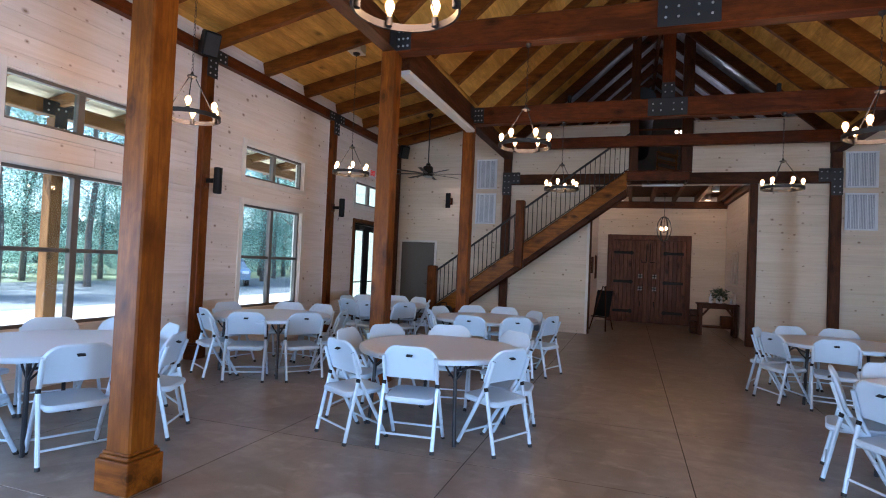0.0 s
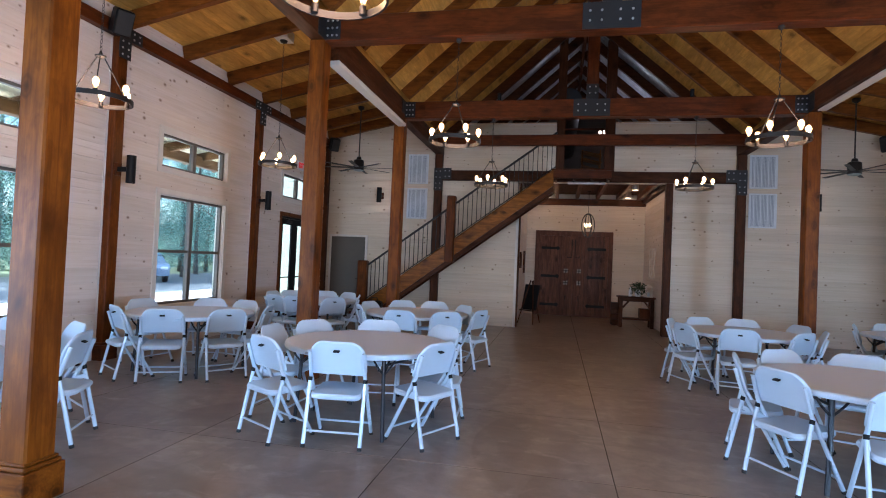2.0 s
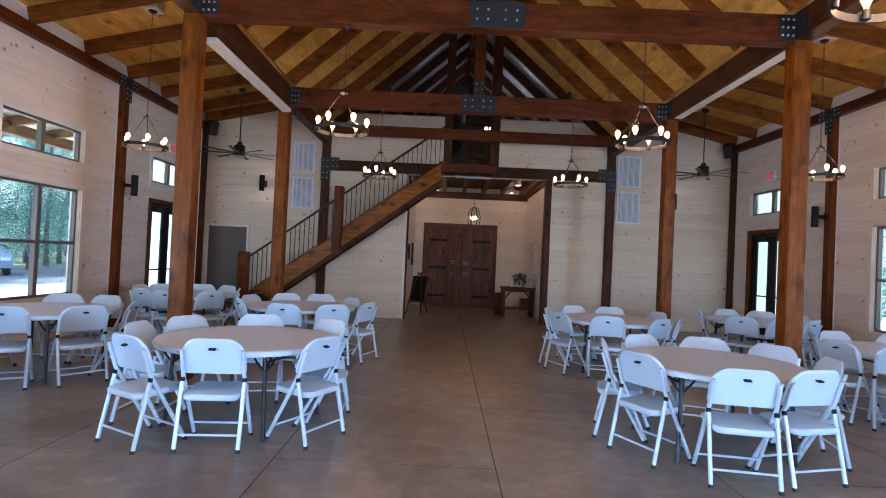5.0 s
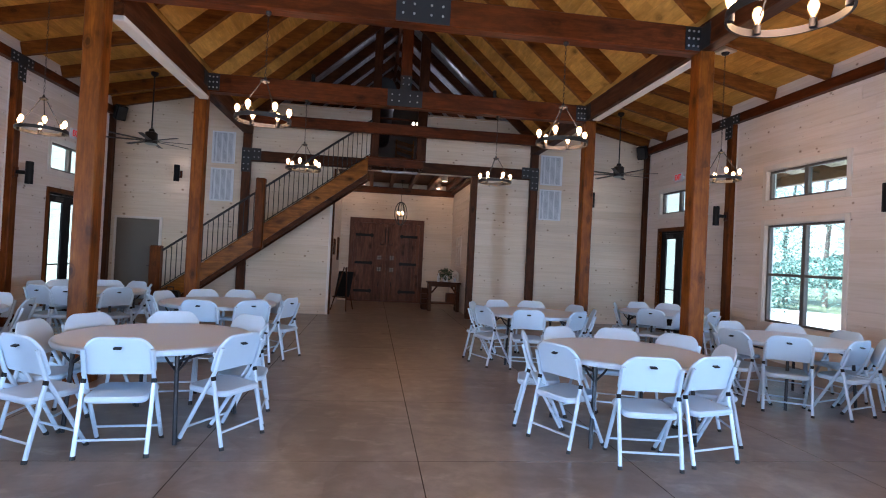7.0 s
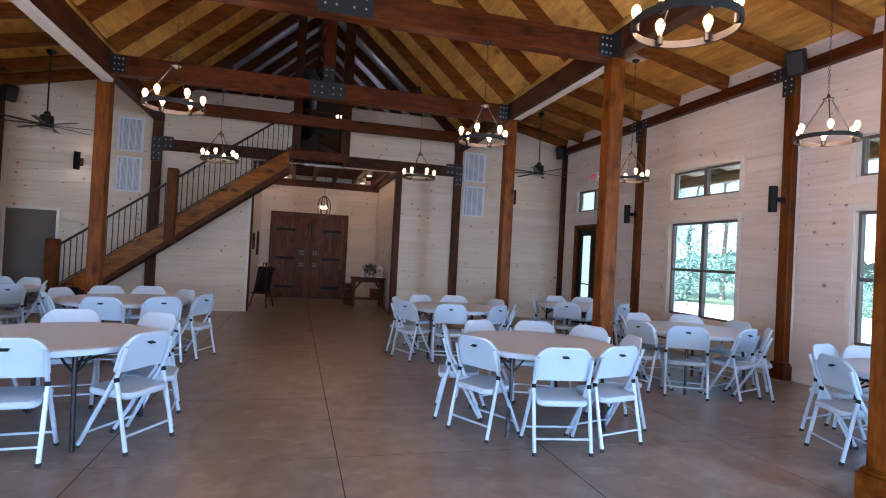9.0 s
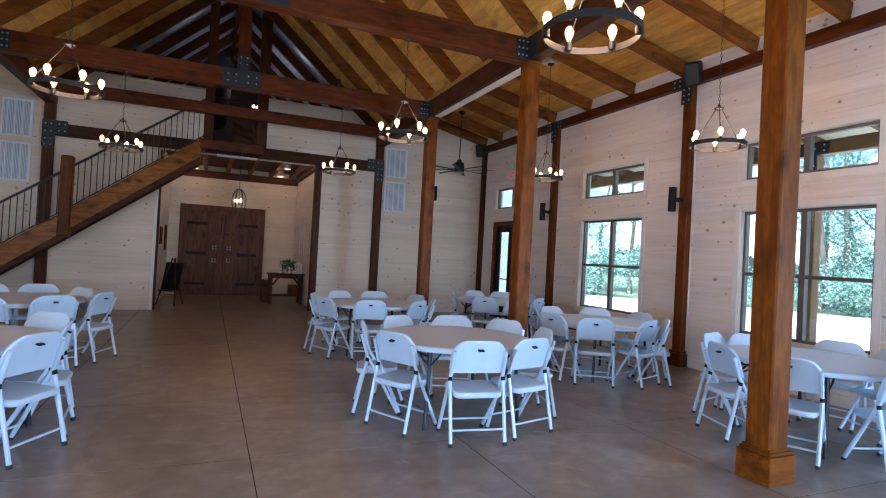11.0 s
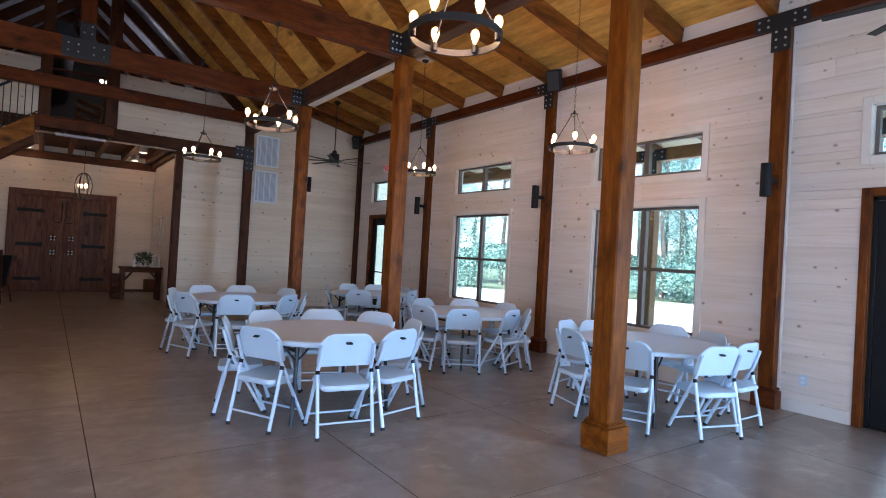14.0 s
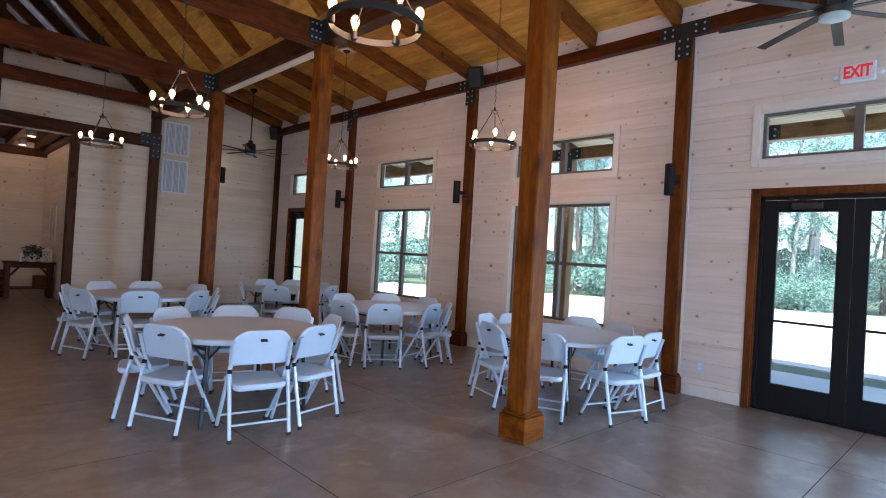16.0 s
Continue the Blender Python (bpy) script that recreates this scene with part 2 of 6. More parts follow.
def leafy(name, a, b_col):
    m, t, b = nodes_of(name)
    n = Net(t)
    # wide leaf-to-leaf tones put lit and shaded leaves into the colour
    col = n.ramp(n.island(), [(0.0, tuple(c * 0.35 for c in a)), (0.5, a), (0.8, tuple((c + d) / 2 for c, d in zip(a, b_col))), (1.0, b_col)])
    n.link(col, b.inputs["Base Color"])
    b.inputs["Roughness"].default_value = 0.55
    tr = n.add("ShaderNodeBsdfTranslucent")
    n.link(col, tr.inputs[0])
    mix = n.add("ShaderNodeMixShader", Fac=0.5)
    n.link(b.outputs[0], mix.inputs[1])
    n.link(tr.outputs[0], mix.inputs[2])
    n.link(mix.outputs[0], t.nodes["Material Output"].inputs[0])
    return m


def ground_mix(name, a, b_col, scale, fine):
    m, t, b = nodes_of(name)
    n = Net(t)
    v = n.coords((1, 1, 1))
    col = n.ramp(n.noise(v, scale, 6.0, 0.6), [(0.35, a), (0.65, b_col)])
    f = n.noise(v, fine, 4.0)
    col = n.mix(n.math("MULTIPLY", f, 0.4), col, tuple(c * 0.5 for c in a))
    n.link(col, b.inputs["Base Color"])
    b.inputs["Roughness"].default_value = 0.85
    n.bump(f, 0.4, 0.03, b)
    return m


STAIN_D, STAIN_L = (0.046, 0.0095, 0.0025), (0.15, 0.034, 0.007)
WOOD = [timber("stained_timber_" + "xyz"[i], i, STAIN_D, STAIN_L) for i in range(3)]
WOOD_POST = [timber("post_timber_" + "xyz"[i], i, (0.10, 0.022, 0.002), (0.27, 0.077, 0.006), 0.42, 0.45) for i in range(3)]
WOOD_WALL = timber("wall_post_timber", 2, (0.070, 0.015, 0.002), (0.20, 0.052, 0.006), 0.42, 0.4)
WOOD_PORCH = [timber("porch_timber_" + "xyz"[i], i, (0.16, 0.072, 0.028), (0.29, 0.145, 0.06)) for i in range(3)]
# dull green-grey puts the porch's shade into the siding colour
WING = plain("porch_shade_siding", (0.24, 0.27, 0.22), 0.6, 0.0, 0.05, 3.0)
WOOD_STAIR = timber("stair_timber", 0, (0.13, 0.040, 0.005), (0.40, 0.140, 0.018), 0.32, 0.3)
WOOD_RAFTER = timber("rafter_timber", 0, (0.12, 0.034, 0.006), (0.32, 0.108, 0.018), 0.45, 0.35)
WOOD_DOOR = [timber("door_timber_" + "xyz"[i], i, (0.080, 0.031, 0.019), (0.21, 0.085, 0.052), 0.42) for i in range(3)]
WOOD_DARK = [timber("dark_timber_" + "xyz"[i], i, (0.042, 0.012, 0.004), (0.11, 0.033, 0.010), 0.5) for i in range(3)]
PINE = [washed_pine("washed_pine_" + "xyz"[i], i, False, (1, 0, None)[i], ((0.92, 0.885, 0.765), (1.0, 1.0, 1.0), (1.0, 1.0, 1.0))[i]) for i in range(3)]
PINE_LOFT = foil_facing("silver_foil_facing")
CEIL = timber("pine_ceiling_boards", 1, (0.58, 0.305, 0.065), (0.82, 0.46, 0.115), 0.5, 0.10, True, 0.24)
PORCH_CEIL = timber("porch_ceiling_boards", 1, (0.78, 0.68, 0.47), (0.88, 0.81, 0.62), 0.5, 0.2, True, 0.15)
STEEL = plain("black_steel", (0.009, 0.010, 0.012), 0.5, 0.0)
BOLT = plain("bolt_heads", (0.45, 0.45, 0.46), 0.4, 0.8)
BLACK = plain("black_paint", (0.009, 0.009, 0.01), 0.45)
BLACK.node_tree.nodes["Principled BSDF"].inputs["Specular IOR Level"].default_value = 0.12
BRONZE = plain("bronze_window_frame", (0.125, 0.108, 0.095), 0.45, 0.2)
IRON = plain("dark_bronze_iron", (0.020, 0.017, 0.016), 0.45, 0.35)
WHITE_TRIM = plain("white_trim", (0.66, 0.61, 0.56), 0.5, 0.0, 0.06)
PLASTIC = plain("white_plastic", (0.475, 0.60, 0.725), 0.45, 0.0, 0.03, 9.0, 0.1)
CHAIR_TUBE = plain("grey_white_tube", (0.50, 0.62, 0.74), 0.32, 0.1, 0.05)
TABLE_TOP = plain("speckled_table_top", (0.54, 0.64, 0.82), 0.45, 0.0, 0.05, 160.0)
TABLE_LEG = plain("dark_grey_tube", (0.014, 0.016, 0.022), 0.35, 0.2)
RUBBER = plain("black_rubber", (0.012, 0.012, 0.012), 0.7)
GLASS = window_glass("window_glass")
LENS = plain("frosted_lens", (0.30, 0.36, 0.34), 0.3)
FLOOR = concrete_floor("stained_concrete")
JOINT = plain("joint_filler", (0.040, 0.026, 0.018), 0.95)
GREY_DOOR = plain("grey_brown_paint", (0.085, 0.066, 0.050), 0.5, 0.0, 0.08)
GRILLE = plain("white_enamel", (0.66, 0.70, 0.74), 0.4, 0.0, 0.04)
GRILLE_DARK = plain("grille_shadow", (0.30, 0.35, 0.40), 0.6)
BULB = bulb_glass("bulb_glass")
FILAMENT = glowing("filament_glow", (1.0, 0.84, 0.58), 6.0)
DOWNLIGHT = glowing("downlight_glow", (1.0, 0.86, 0.66), 1.5)
EXIT_RED = glowing("exit_red", (0.72, 0.02, 0.02), 0.08)
GRASS = ground_mix("mown_grass", (0.07, 0.10, 0.05), (0.13, 0.16, 0.085), 0.25, 9.0)
# drive colour lowered to hold the shade of the trees
ASPHALT = ground_mix("shade_grey_drive", (0.085, 0.10, 0.11), (0.14, 0.16, 0.17), 0.4, 14.0)
GRAVEL = ground_mix("pale_gravel", (0.46, 0.45, 0.42), (0.60, 0.59, 0.56), 0.5, 14.0)
PORCH_SLAB = ground_mix("porch_concrete", (0.50, 0.52, 0.53), (0.60, 0.62, 0.63), 0.8, 20.0)
LEAF = leafy("broad_leaves", (0.12, 0.26, 0.21), (0.50, 0.72, 0.62))
# darker copy of the leaves above, the wood's shade in its colour
LEAF_SHADE_TONE = leafy("shade_toned_leaves", (0.05, 0.15, 0.13), (0.26, 0.48, 0.43))
# near-black green stands for the shade inside the wood
FAR_WOODS = ground_mix("far_woods_shade", (0.010, 0.019, 0.015), (0.025, 0.042, 0.032), 0.6, 3.0)
BARK = plain("tree_bark", (0.11, 0.09, 0.075), 0.9, 0.0, 0.3, 3.0, 0.8)
BARK_PALE = plain("pale_bark", (0.30, 0.29, 0.29), 0.9, 0.0, 0.3, 3.0, 0.8)
SAGE = leafy("sage_leaves", (0.05, 0.09, 0.045), (0.13, 0.17, 0.10))


# ---- mesh helpers ----
def chamfer_topology():
    ids = {}
    for i in range(8):
        for a in range(3):
            ids[(i, a)] = i * 3 + a
    pts = []
    for i in range(8):
        s = [1 if i >> k & 1 else -1 for k in range(3)]
        for a in range(3):
            pts.append(Vector([s[k] * (1.0 if k == a else 0.8) for k in range(3)]))
    out = []

    def put(idx):
        mid = sum((pts[j] for j in idx), Vector()) / len(idx)
        nrm = (pts[idx[1]] - pts[idx[0]]).cross(pts[idx[2]] - pts[idx[1]])
        out.append(tuple(idx) if nrm.dot(mid) > 0 else tuple(reversed(idx)))

    for a in range(3):
        b, c = (a + 1) % 3, (a + 2) % 3
        for sa in (0, 1):
            put([ids[(sa << a | sb << b | sc << c, a)] for sb, sc in ((0, 0), (1, 0), (1, 1), (0, 1))])
        for sb in (0, 1):
            for sc in (0, 1):
                lo, hi = sb << b | sc << c, 1 << a | sb << b | sc << c
                put([ids[(lo, b)], ids[(hi, b)], ids[(hi, c)], ids[(lo, c)]])
    for i in range(8):
        put([ids[(i, 0)], ids[(i, 1)], ids[(i, 2)]])
    return out


CH_FACES = chamfer_topology()


def cbox(x0, x1, y0, y1, z0, z1, c=0.004):
    """A box with chamfered edges, as (vertices, faces)."""
    lo, hi = (min(x0, x1), min(y0, y1), min(z0, z1)), (max(x0, x1), max(y0, y1), max(z0, z1))
    c = min(c, *(0.45 * (h - l) for l, h in zip(lo, hi)))
    v = []
    for i in range(8):
        for a in range(3):
            v.append(tuple((hi[k] - (0 if k == a else c)) if i >> k & 1 else (lo[k] + (0 if k == a else c)) for k in range(3)))
    return v, CH_FACES


def moved(geo, m):
    return [tuple(m @ Vector(p)) for p in geo[0]], geo[1]


def joined(*geos):
    v, f = [], []
    for gv, gf in geos:
        k = len(v)
        v.extend(gv)
        f.extend(tuple(i + k for i in q) for q in gf)
    return v, f


def beam(p0, p1, w, h, c=0.008):
    """A chamfered bar from p0 to p1, w wide (level) and h high."""
    a, b = Vector(p0), Vector(p1)
    y = (b - a).normalized()
    ref = Vector((0, 0, 1)) if abs(y.z) < 0.95 else Vector((1, 0, 0))
    x = y.cross(ref).normalized()
    z = x.cross(y)
    m = Matrix(((x.x, y.x, z.x, a.x), (x.y, y.y, z.y, a.y), (x.z, y.z, z.z, a.z), (0, 0, 0, 1)))
    return moved(cbox(-w / 2, w / 2, 0, (b - a).length, -h / 2, h / 2, c), m)


def tube(pts, r, n=8, closed=False):
    """A round tube along a polyline."""
    pts = [Vector(p) for p in pts]
    v, f = [], []
    k = len(pts)
    up = Vector((0.13, 0.29, 0.95)).normalized()
    for i, p in enumerate(pts):
        a, b = pts[(i - 1) % k] if (closed or i) else p, pts[(i + 1) % k] if (closed or i < k - 1) else p
        d = (b - a).normalized()
        if abs(d.dot(up)) > 0.97:
            up = Vector((0.95, 0.2, 0.1)).normalized()
        x = d.cross(up).normalized()
        y = d.cross(x)
        for j in range(n):
            t = math.tau * j / n
            v.append(tuple(p + x * (r * math.cos(t)) + y * (r * math.sin(t))))
    for i in range(k if closed else k - 1):
        for j in range(n):
            q = (i + 1) % k
            f.append((i * n + j, q * n + j, q * n + (j + 1) % n, i * n + (j + 1) % n))
    if not closed:
        f.append(tuple(range(n)))
        f.append(tuple((k - 1) * n + j for j in reversed(range(n))))
    return v, f


def lathe(profile, n=24, closed=False):
    """Turn (radius, z) pairs about the z axis."""
    v, f = [], []
    for r, z in profile:
        for j in range(n):
            t = math.tau * j / n
            v.append((r * math.cos(t), r * math.sin(t), z))
    k = len(profile)
    for i in range(k if closed else k - 1):
        q = (i + 1) % k
        for j in range(n):
            f.append((i * n + j, i * n + (j + 1) % n, q * n + (j + 1) % n, q * n + j))
    if not closed:
        f.append(tuple(reversed(range(n))))
        f.append(tuple((k - 1) * n + j for j in range(n)))
    return v, f


def slab_outline(outline, thick):
    """A plate from a list of (x, y), from z = 0 down to -thick, with a softened rim."""
    k = len(outline)
    cx, cy = sum(p[0] for p in outline) / k, sum(p[1] for p in outline) / k
    v = []
    for inset, z in ((0.012, 0.0), (0.0, -thick * 0.3), (0.0, -thick * 0.7), (0.012, -thick)):
        for x, y in outline:
            d = math.hypot(x - cx, y - cy) or 1
            v.append((x - (x - cx) / d * inset, y - (y - cy) / d * inset, z))
    f = [tuple(range(k)), tuple(3 * k + j for j in reversed(range(k)))]
    for i in range(3):
        for j in range(k):
            f.append((i * k + j, (i + 1) * k + j, (i + 1) * k + (j + 1) % k, i * k + (j + 1) % k))
    return v, f


def as_mesh(name, geo, material, smooth=True):
    me = bpy.data.meshes.new(name)
    me.from_pydata(geo[0], [], geo[1])
    me.update()
    b = bmesh.new()
    b.from_mesh(me)
    if len(b.faces) < 4000:
        bmesh.ops.recalc_face_normals(b, faces=b.faces)
    b.to_mesh(me)
    b.free()
    me.materials.append(material)
    if smooth:
        me.polygons.foreach_set("use_smooth", [True] * len(me.polygons))
        me.set_sharp_from_angle(angle=radians(32))
    return me


def thing(name, at, label, category, group="", kind="", turn=0.0):
    ob = new(name)
    ob.matrix_basis = pose(*at, 0, 0, turn)
    ob.empty_display_size = 0.1
    return tagged(ob, label, category, group, kind)


def part(name, geo, material, parent, label="", smooth=True):
    ob = new(name, as_mesh(name, geo, material, smooth))
    ob.parent = parent
    return tagged(ob, label)


def shared(name, me, parent, m):
    ob = new(name, me)
    ob.parent = parent
    ob.matrix_basis = m
    return ob


def solid(name, geo, material, label, category, group="", kind=""):
    return tagged(new(name, as_mesh(name, geo, material)), label, category, group, kind)


# ---- plan of the hall, in metres ----
W = 6.48            # half width, inner face of the boarded side walls
YB = 13.31          # inner face of the end wall
YD = 17.36          # wall with the wooden entrance doors
YR = -6.0           # wall behind the camera
COLX = 3.465        # post rows
ROWS = (2.68, 6.235, 9.79)
WALL_ROWS = (2.705, 6.29, 9.855)   # posts against the side walls
AISLE_RAF = [6.425 + 1.195 * k for k in range(-10, 6)]
PORCH_END = 14.0
RAF = [2.68 + 1.185 * k for k in range(-7, 14)]
SHED_Z, SHED_S = 4.78, 0.22
MAIN_Z, MAIN_S = 4.685, 0.88
RIDGE = MAIN_Z + (COLX - 0.08) * MAIN_S
YL = 20.0           # far end of the loft

WIN = [(3.64, 5.34), (7.25, 8.92)]
SILL, HEAD, TR0, TR1 = 0.64, 2.365, 2.785, 3.325
DOOR_R = (0.01, 1.90)
DOOR_FAR = (10.95, 12.6)
DOOR_H = 2.46


# ---- floor ----
floor = solid("floor", cbox(-W - 0.2, W + 0.2, YR - 0.2, YD + 0.2, -0.2, -0.0018, 0.0005), JOINT,
              "brown stained and sealed concrete floor with saw-cut joints", "floor", kind="structure")
JX = [-W - 0.2, -5.0, -3.36, -1.66, -0.03, 1.62, 3.32, 5.0, W + 0.2]
JY = [YR - 0.2, -4.1, -2.5, -0.85, 0.78, 2.38, 4.03, 5.65, 7.25, 8.85, 10.45, 12.05, 13.7, 15.5, YD + 0.2]
for a, b in zip(JX, JX[1:]):
    for c, d in zip(JY, JY[1:]):
        p = new("concrete_panel", as_mesh("concrete_panel", cbox(a + 0.0042, b - 0.0042, c + 0.004, d - 0.004, -0.05, 0, 0.0004), FLOOR, False))
        p.parent = floor


# ---- boarded walls ----
def boards(parent, u0, u1, z0, z1, holes, place, course=0.205, rng=None, long=6.5):
    """Horizontal boards between u0 and u1, cut round the holes (u0, u1, z0, z1). place(ua, ub, za, zb) gives a board's box."""
    rng = rng or random.Random(5)
    k = 0
    z = z0
    while z < z1 - 0.02:
        zt = min(z + course, z1)
        cuts = {z, zt}
        for h in holes:
            if z + 0.01 < h[2] < zt - 0.01:
                cuts.add(h[2])
            if z + 0.01 < h[3] < zt - 0.01:
                cuts.add(h[3])
        cuts = sorted(cuts)
        for za, zb in zip(cuts, cuts[1:]):
            mid = (za + zb) / 2
            spans = [(u0, u1)]
            for h in holes:
                if h[2] <= mid <= h[3]:
                    nxt = []
                    for a, b in spans:
                        if h[1] <= a or h[0] >= b:
                            nxt.append((a, b))
                        else:
                            if h[0] > a:
                                nxt.append((a, h[0]))
                            if h[1] < b:
                                nxt.append((h[1], b))
                    spans = nxt
            for a, b in spans:
                at = a
                while at < b - 0.004:
                    end = at + rng.uniform(0.55, 1.3) * long
                    if end > b - 0.5:
                        end = b
                    yield place(at + 0.0004, end - 0.0004, za + 0.001, zb - 0.001)
                    at = end
        z = zt
        k += 1


def board_wall(core, gen, material):
    for g in gen:
        p = new("board", as_mesh("board", g, material, False))
        p.parent = core


def wall_core(name, pieces, label):
    return solid(name, joined(*pieces), WHITE_TRIM, label, "wall", kind="structure")


def side_wall(sx, name):
    holes = [(a, b, SILL, HEAD) for a, b in WIN] + [(a, b, TR0, TR1) for a, b in WIN] + [(-3.65, -1.95, SILL, HEAD)]
    doors = [DOOR_FAR, DOOR_R]
    for a, b in doors:
        holes += [(a, b, -0.01, DOOR_H), (a + 0.06, b - 0.06, TR0, TR1)]
    top = 4.80
    xs, xo = sx * (W + 0.02), sx * (W + 0.17)
    pieces = []
    edges = sorted({YR, YL} | {e for h in holes for e in h[:2]})
    for a, b in zip(edges, edges[1:]):
        m = (a + b) / 2
        gaps = sorted((h[2], h[3]) for h in holes if h[0] < m < h[1])
        z = -0.2
        for g0, g1 in gaps + [(top, top)]:
            if g0 > z + 0.001:
                pieces.append(cbox(xs, xo, a, b, z, g0, 0.0005))
            z = g1
    core = wall_core(name, pieces, "side wall of white-washed knotty pine boards with windows")
    gen = boards(core, YR, YB, 0.0, 4.79, holes, lambda a, b, c, d: cbox(sx * W, sx * (W + 0.019), a, b, c, d, 0.0016), rng=random.Random(11 + sx))
    return core, gen


wall_east, gen_e = side_wall(1, "wall_east")
wall_west, gen_w = side_wall(-1, "wall_west")

# end wall: full height in the aisles, a parapet under the open loft in the middle, a wide opening to the entrance
OPEN = (-1.47, 2.0)
holes_n = [(OPEN[0], OPEN[1], -0.01, 3.52), (-0.46, 0.56, 3.7, 9)]
PAR = 4.94
n_pieces = [cbox(-W, -COLX, YB + 0.02, YB + 0.15, -0.2, 5.6, 0.0005), cbox(COLX, W, YB + 0.02, YB + 0.15, -0.2, 5.6, 0.0005),
            cbox(-COLX, OPEN[0], YB + 0.02, YB + 0.15, -0.2, PAR, 0.0005), cbox(OPEN[1], COLX, YB + 0.02, YB + 0.15, -0.2, PAR, 0.0005),
            cbox(OPEN[0], -0.46, YB + 0.02, YB + 0.15, 3.52, PAR, 0.0005), cbox(0.56, OPEN[1], YB + 0.02, YB + 0.15, 3.52, PAR, 0.0005),
            cbox(-0.46, 0.56, YB + 0.02, YB + 0.15, 3.52, 3.74, 0.0005),
            cbox(-COLX - 0.12, -COLX + 0.02, YB + 0.15, YL, 3.5, 5.6, 0.0005), cbox(COLX - 0.02, COLX + 0.12, YB + 0.15, YL, 3.5, 5.6, 0.0005)]
wall_north = wall_core("wall_north", n_pieces, "end wall of white-washed boards with the loft parapet above")
gen_n = [g for a, b, zt in ((-W, -COLX, 5.5), (-COLX, COLX, PAR), (COLX, W, 5.5))
         for g in boards(wall_north, a, b, 0.0, zt, holes_n, lambda p, q, c, d: cbox(p, q, YB, YB + 0.019, c, d, 0.0016), rng=random.Random(int(a * 10) + 99))]
cap = part("parapet_cap", joined(cbox(-COLX, -0.62, YB - 0.02, YB + 0.17, PAR, PAR + 0.03), cbox(0.73, COLX, YB - 0.02, YB + 0.17, PAR, PAR + 0.03)), PINE[0], wall_north)

# entrance recess
ALC_X0, ALC_X1, ALC_Z = -1.47, 2.06, 3.78
alc_pieces = [cbox(ALC_X0 - 0.15, ALC_X0 - 0.02, YB + 0.15, YD + 0.2, -0.2, ALC_Z, 0.0005), cbox(ALC_X1 + 0.02, ALC_X1 + 0.15, YB + 0.15, YD + 0.2, -0.2, ALC_Z, 0.0005),
              cbox(ALC_X0 - 0.02, -1.1, YD + 0.02, YD + 0.2, -0.2, ALC_Z, 0.0005), cbox(1.07, ALC_X1 + 0.02, YD + 0.02, YD + 0.2, -0.2, ALC_Z, 0.0005),
              cbox(-1.1, 1.07, YD + 0.02, YD + 0.2, 2.53, ALC_Z, 0.0005)]
wall_entry = wall_core("wall_entry", alc_pieces, "white-washed boarded walls of the entrance recess")
gen_entry = list(boards(wall_entry, ALC_X0, ALC_X1, 0, 3.5, [(-1.18, 1.15, -0.01, 2.61)], lambda p, q, c, d: cbox(p, q, YD, YD + 0.019, c, d, 0.004), rng=random.Random(3)))
gen_entry_side = list(boards(wall_entry, YB + 0.02, YD - 0.002, 0, 3.74, [], lambda p, q, c, d: cbox(ALC_X0 - 0.019, ALC_X0, p, q, c, d, 0.004), rng=random.Random(4)))
gen_entry_side += list(boards(wall_entry, YB + 0.02, YD - 0.002, 0, 3.74, [], lambda p, q, c, d: cbox(ALC_X1, ALC_X1 + 0.019, p, q, c, d, 0.004), rng=random.Random(6)))

# wall behind the camera, with a wide glazed opening that lets the daylight in
s_pieces = [cbox(-W - 0.17, -3.6, YR - 0.15, YR, -0.2, 5.6, 0.001), cbox(3.6, W + 0.17, YR - 0.15, YR, -0.2, 5.6, 0.001),
            cbox(-3.6, 3.6, YR - 0.15, YR, 3.15, 8.1, 0.001), cbox(-3.6, 3.6, YR - 0.15, YR, -0.2, 0.35, 0.001)]
wall_south = wall_core("wall_south", s_pieces, "plain white-washed wall with a wide opening")
# closes the loft; dark colour stands for the shade in there
solid("wall_loft", cbox(-COLX - 0.1, COLX + 0.1, YL, YL + 0.15, 3.4, 8.1, 0.001), GREY_DOOR, "end wall of the loft, the loft's shade in its dark colour", "wall", kind="structure")

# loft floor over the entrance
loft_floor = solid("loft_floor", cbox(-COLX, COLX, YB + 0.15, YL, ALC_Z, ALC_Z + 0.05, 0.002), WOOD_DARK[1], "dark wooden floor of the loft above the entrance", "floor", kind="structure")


# ---- ceilings ----
def ceiling_boards(f, y0, y1, a0, a1, step, thick=0.02):
    """Boards along y on a slope f(u) -> (x, z), one mesh."""
    geos = []
    k = int(round((a1 - a0) / step))
    step = (a1 - a0) / k
    rng = random.Random(8)
    for i in range(k):
        u0, u1 = a0 + i * step, a0 + (i + 1) * step
        (xa, za), (xb, zb) = f(u0 + 0.0025), f(u1 - 0.0025)
        y = y0
        while y < y1 - 0.01:
            ye = min(y1, y + rng.uniform(2.2, 4.5))
            if ye > y1 - 0.6:
                ye = y1
            q = []
            for yy in (y + 0.001, ye - 0.001):
                q += [(xa, yy, za), (xb, yy, zb), (xb, yy, zb + thick), (xa, yy, za + thick)]
            geos.append((q, [(0, 1, 5, 4), (1, 2, 6, 5), (2, 3, 7, 6), (3, 0, 4, 7), (0, 3, 2, 1), (4, 5, 6, 7)]))
            y = ye
    return joined(*geos)


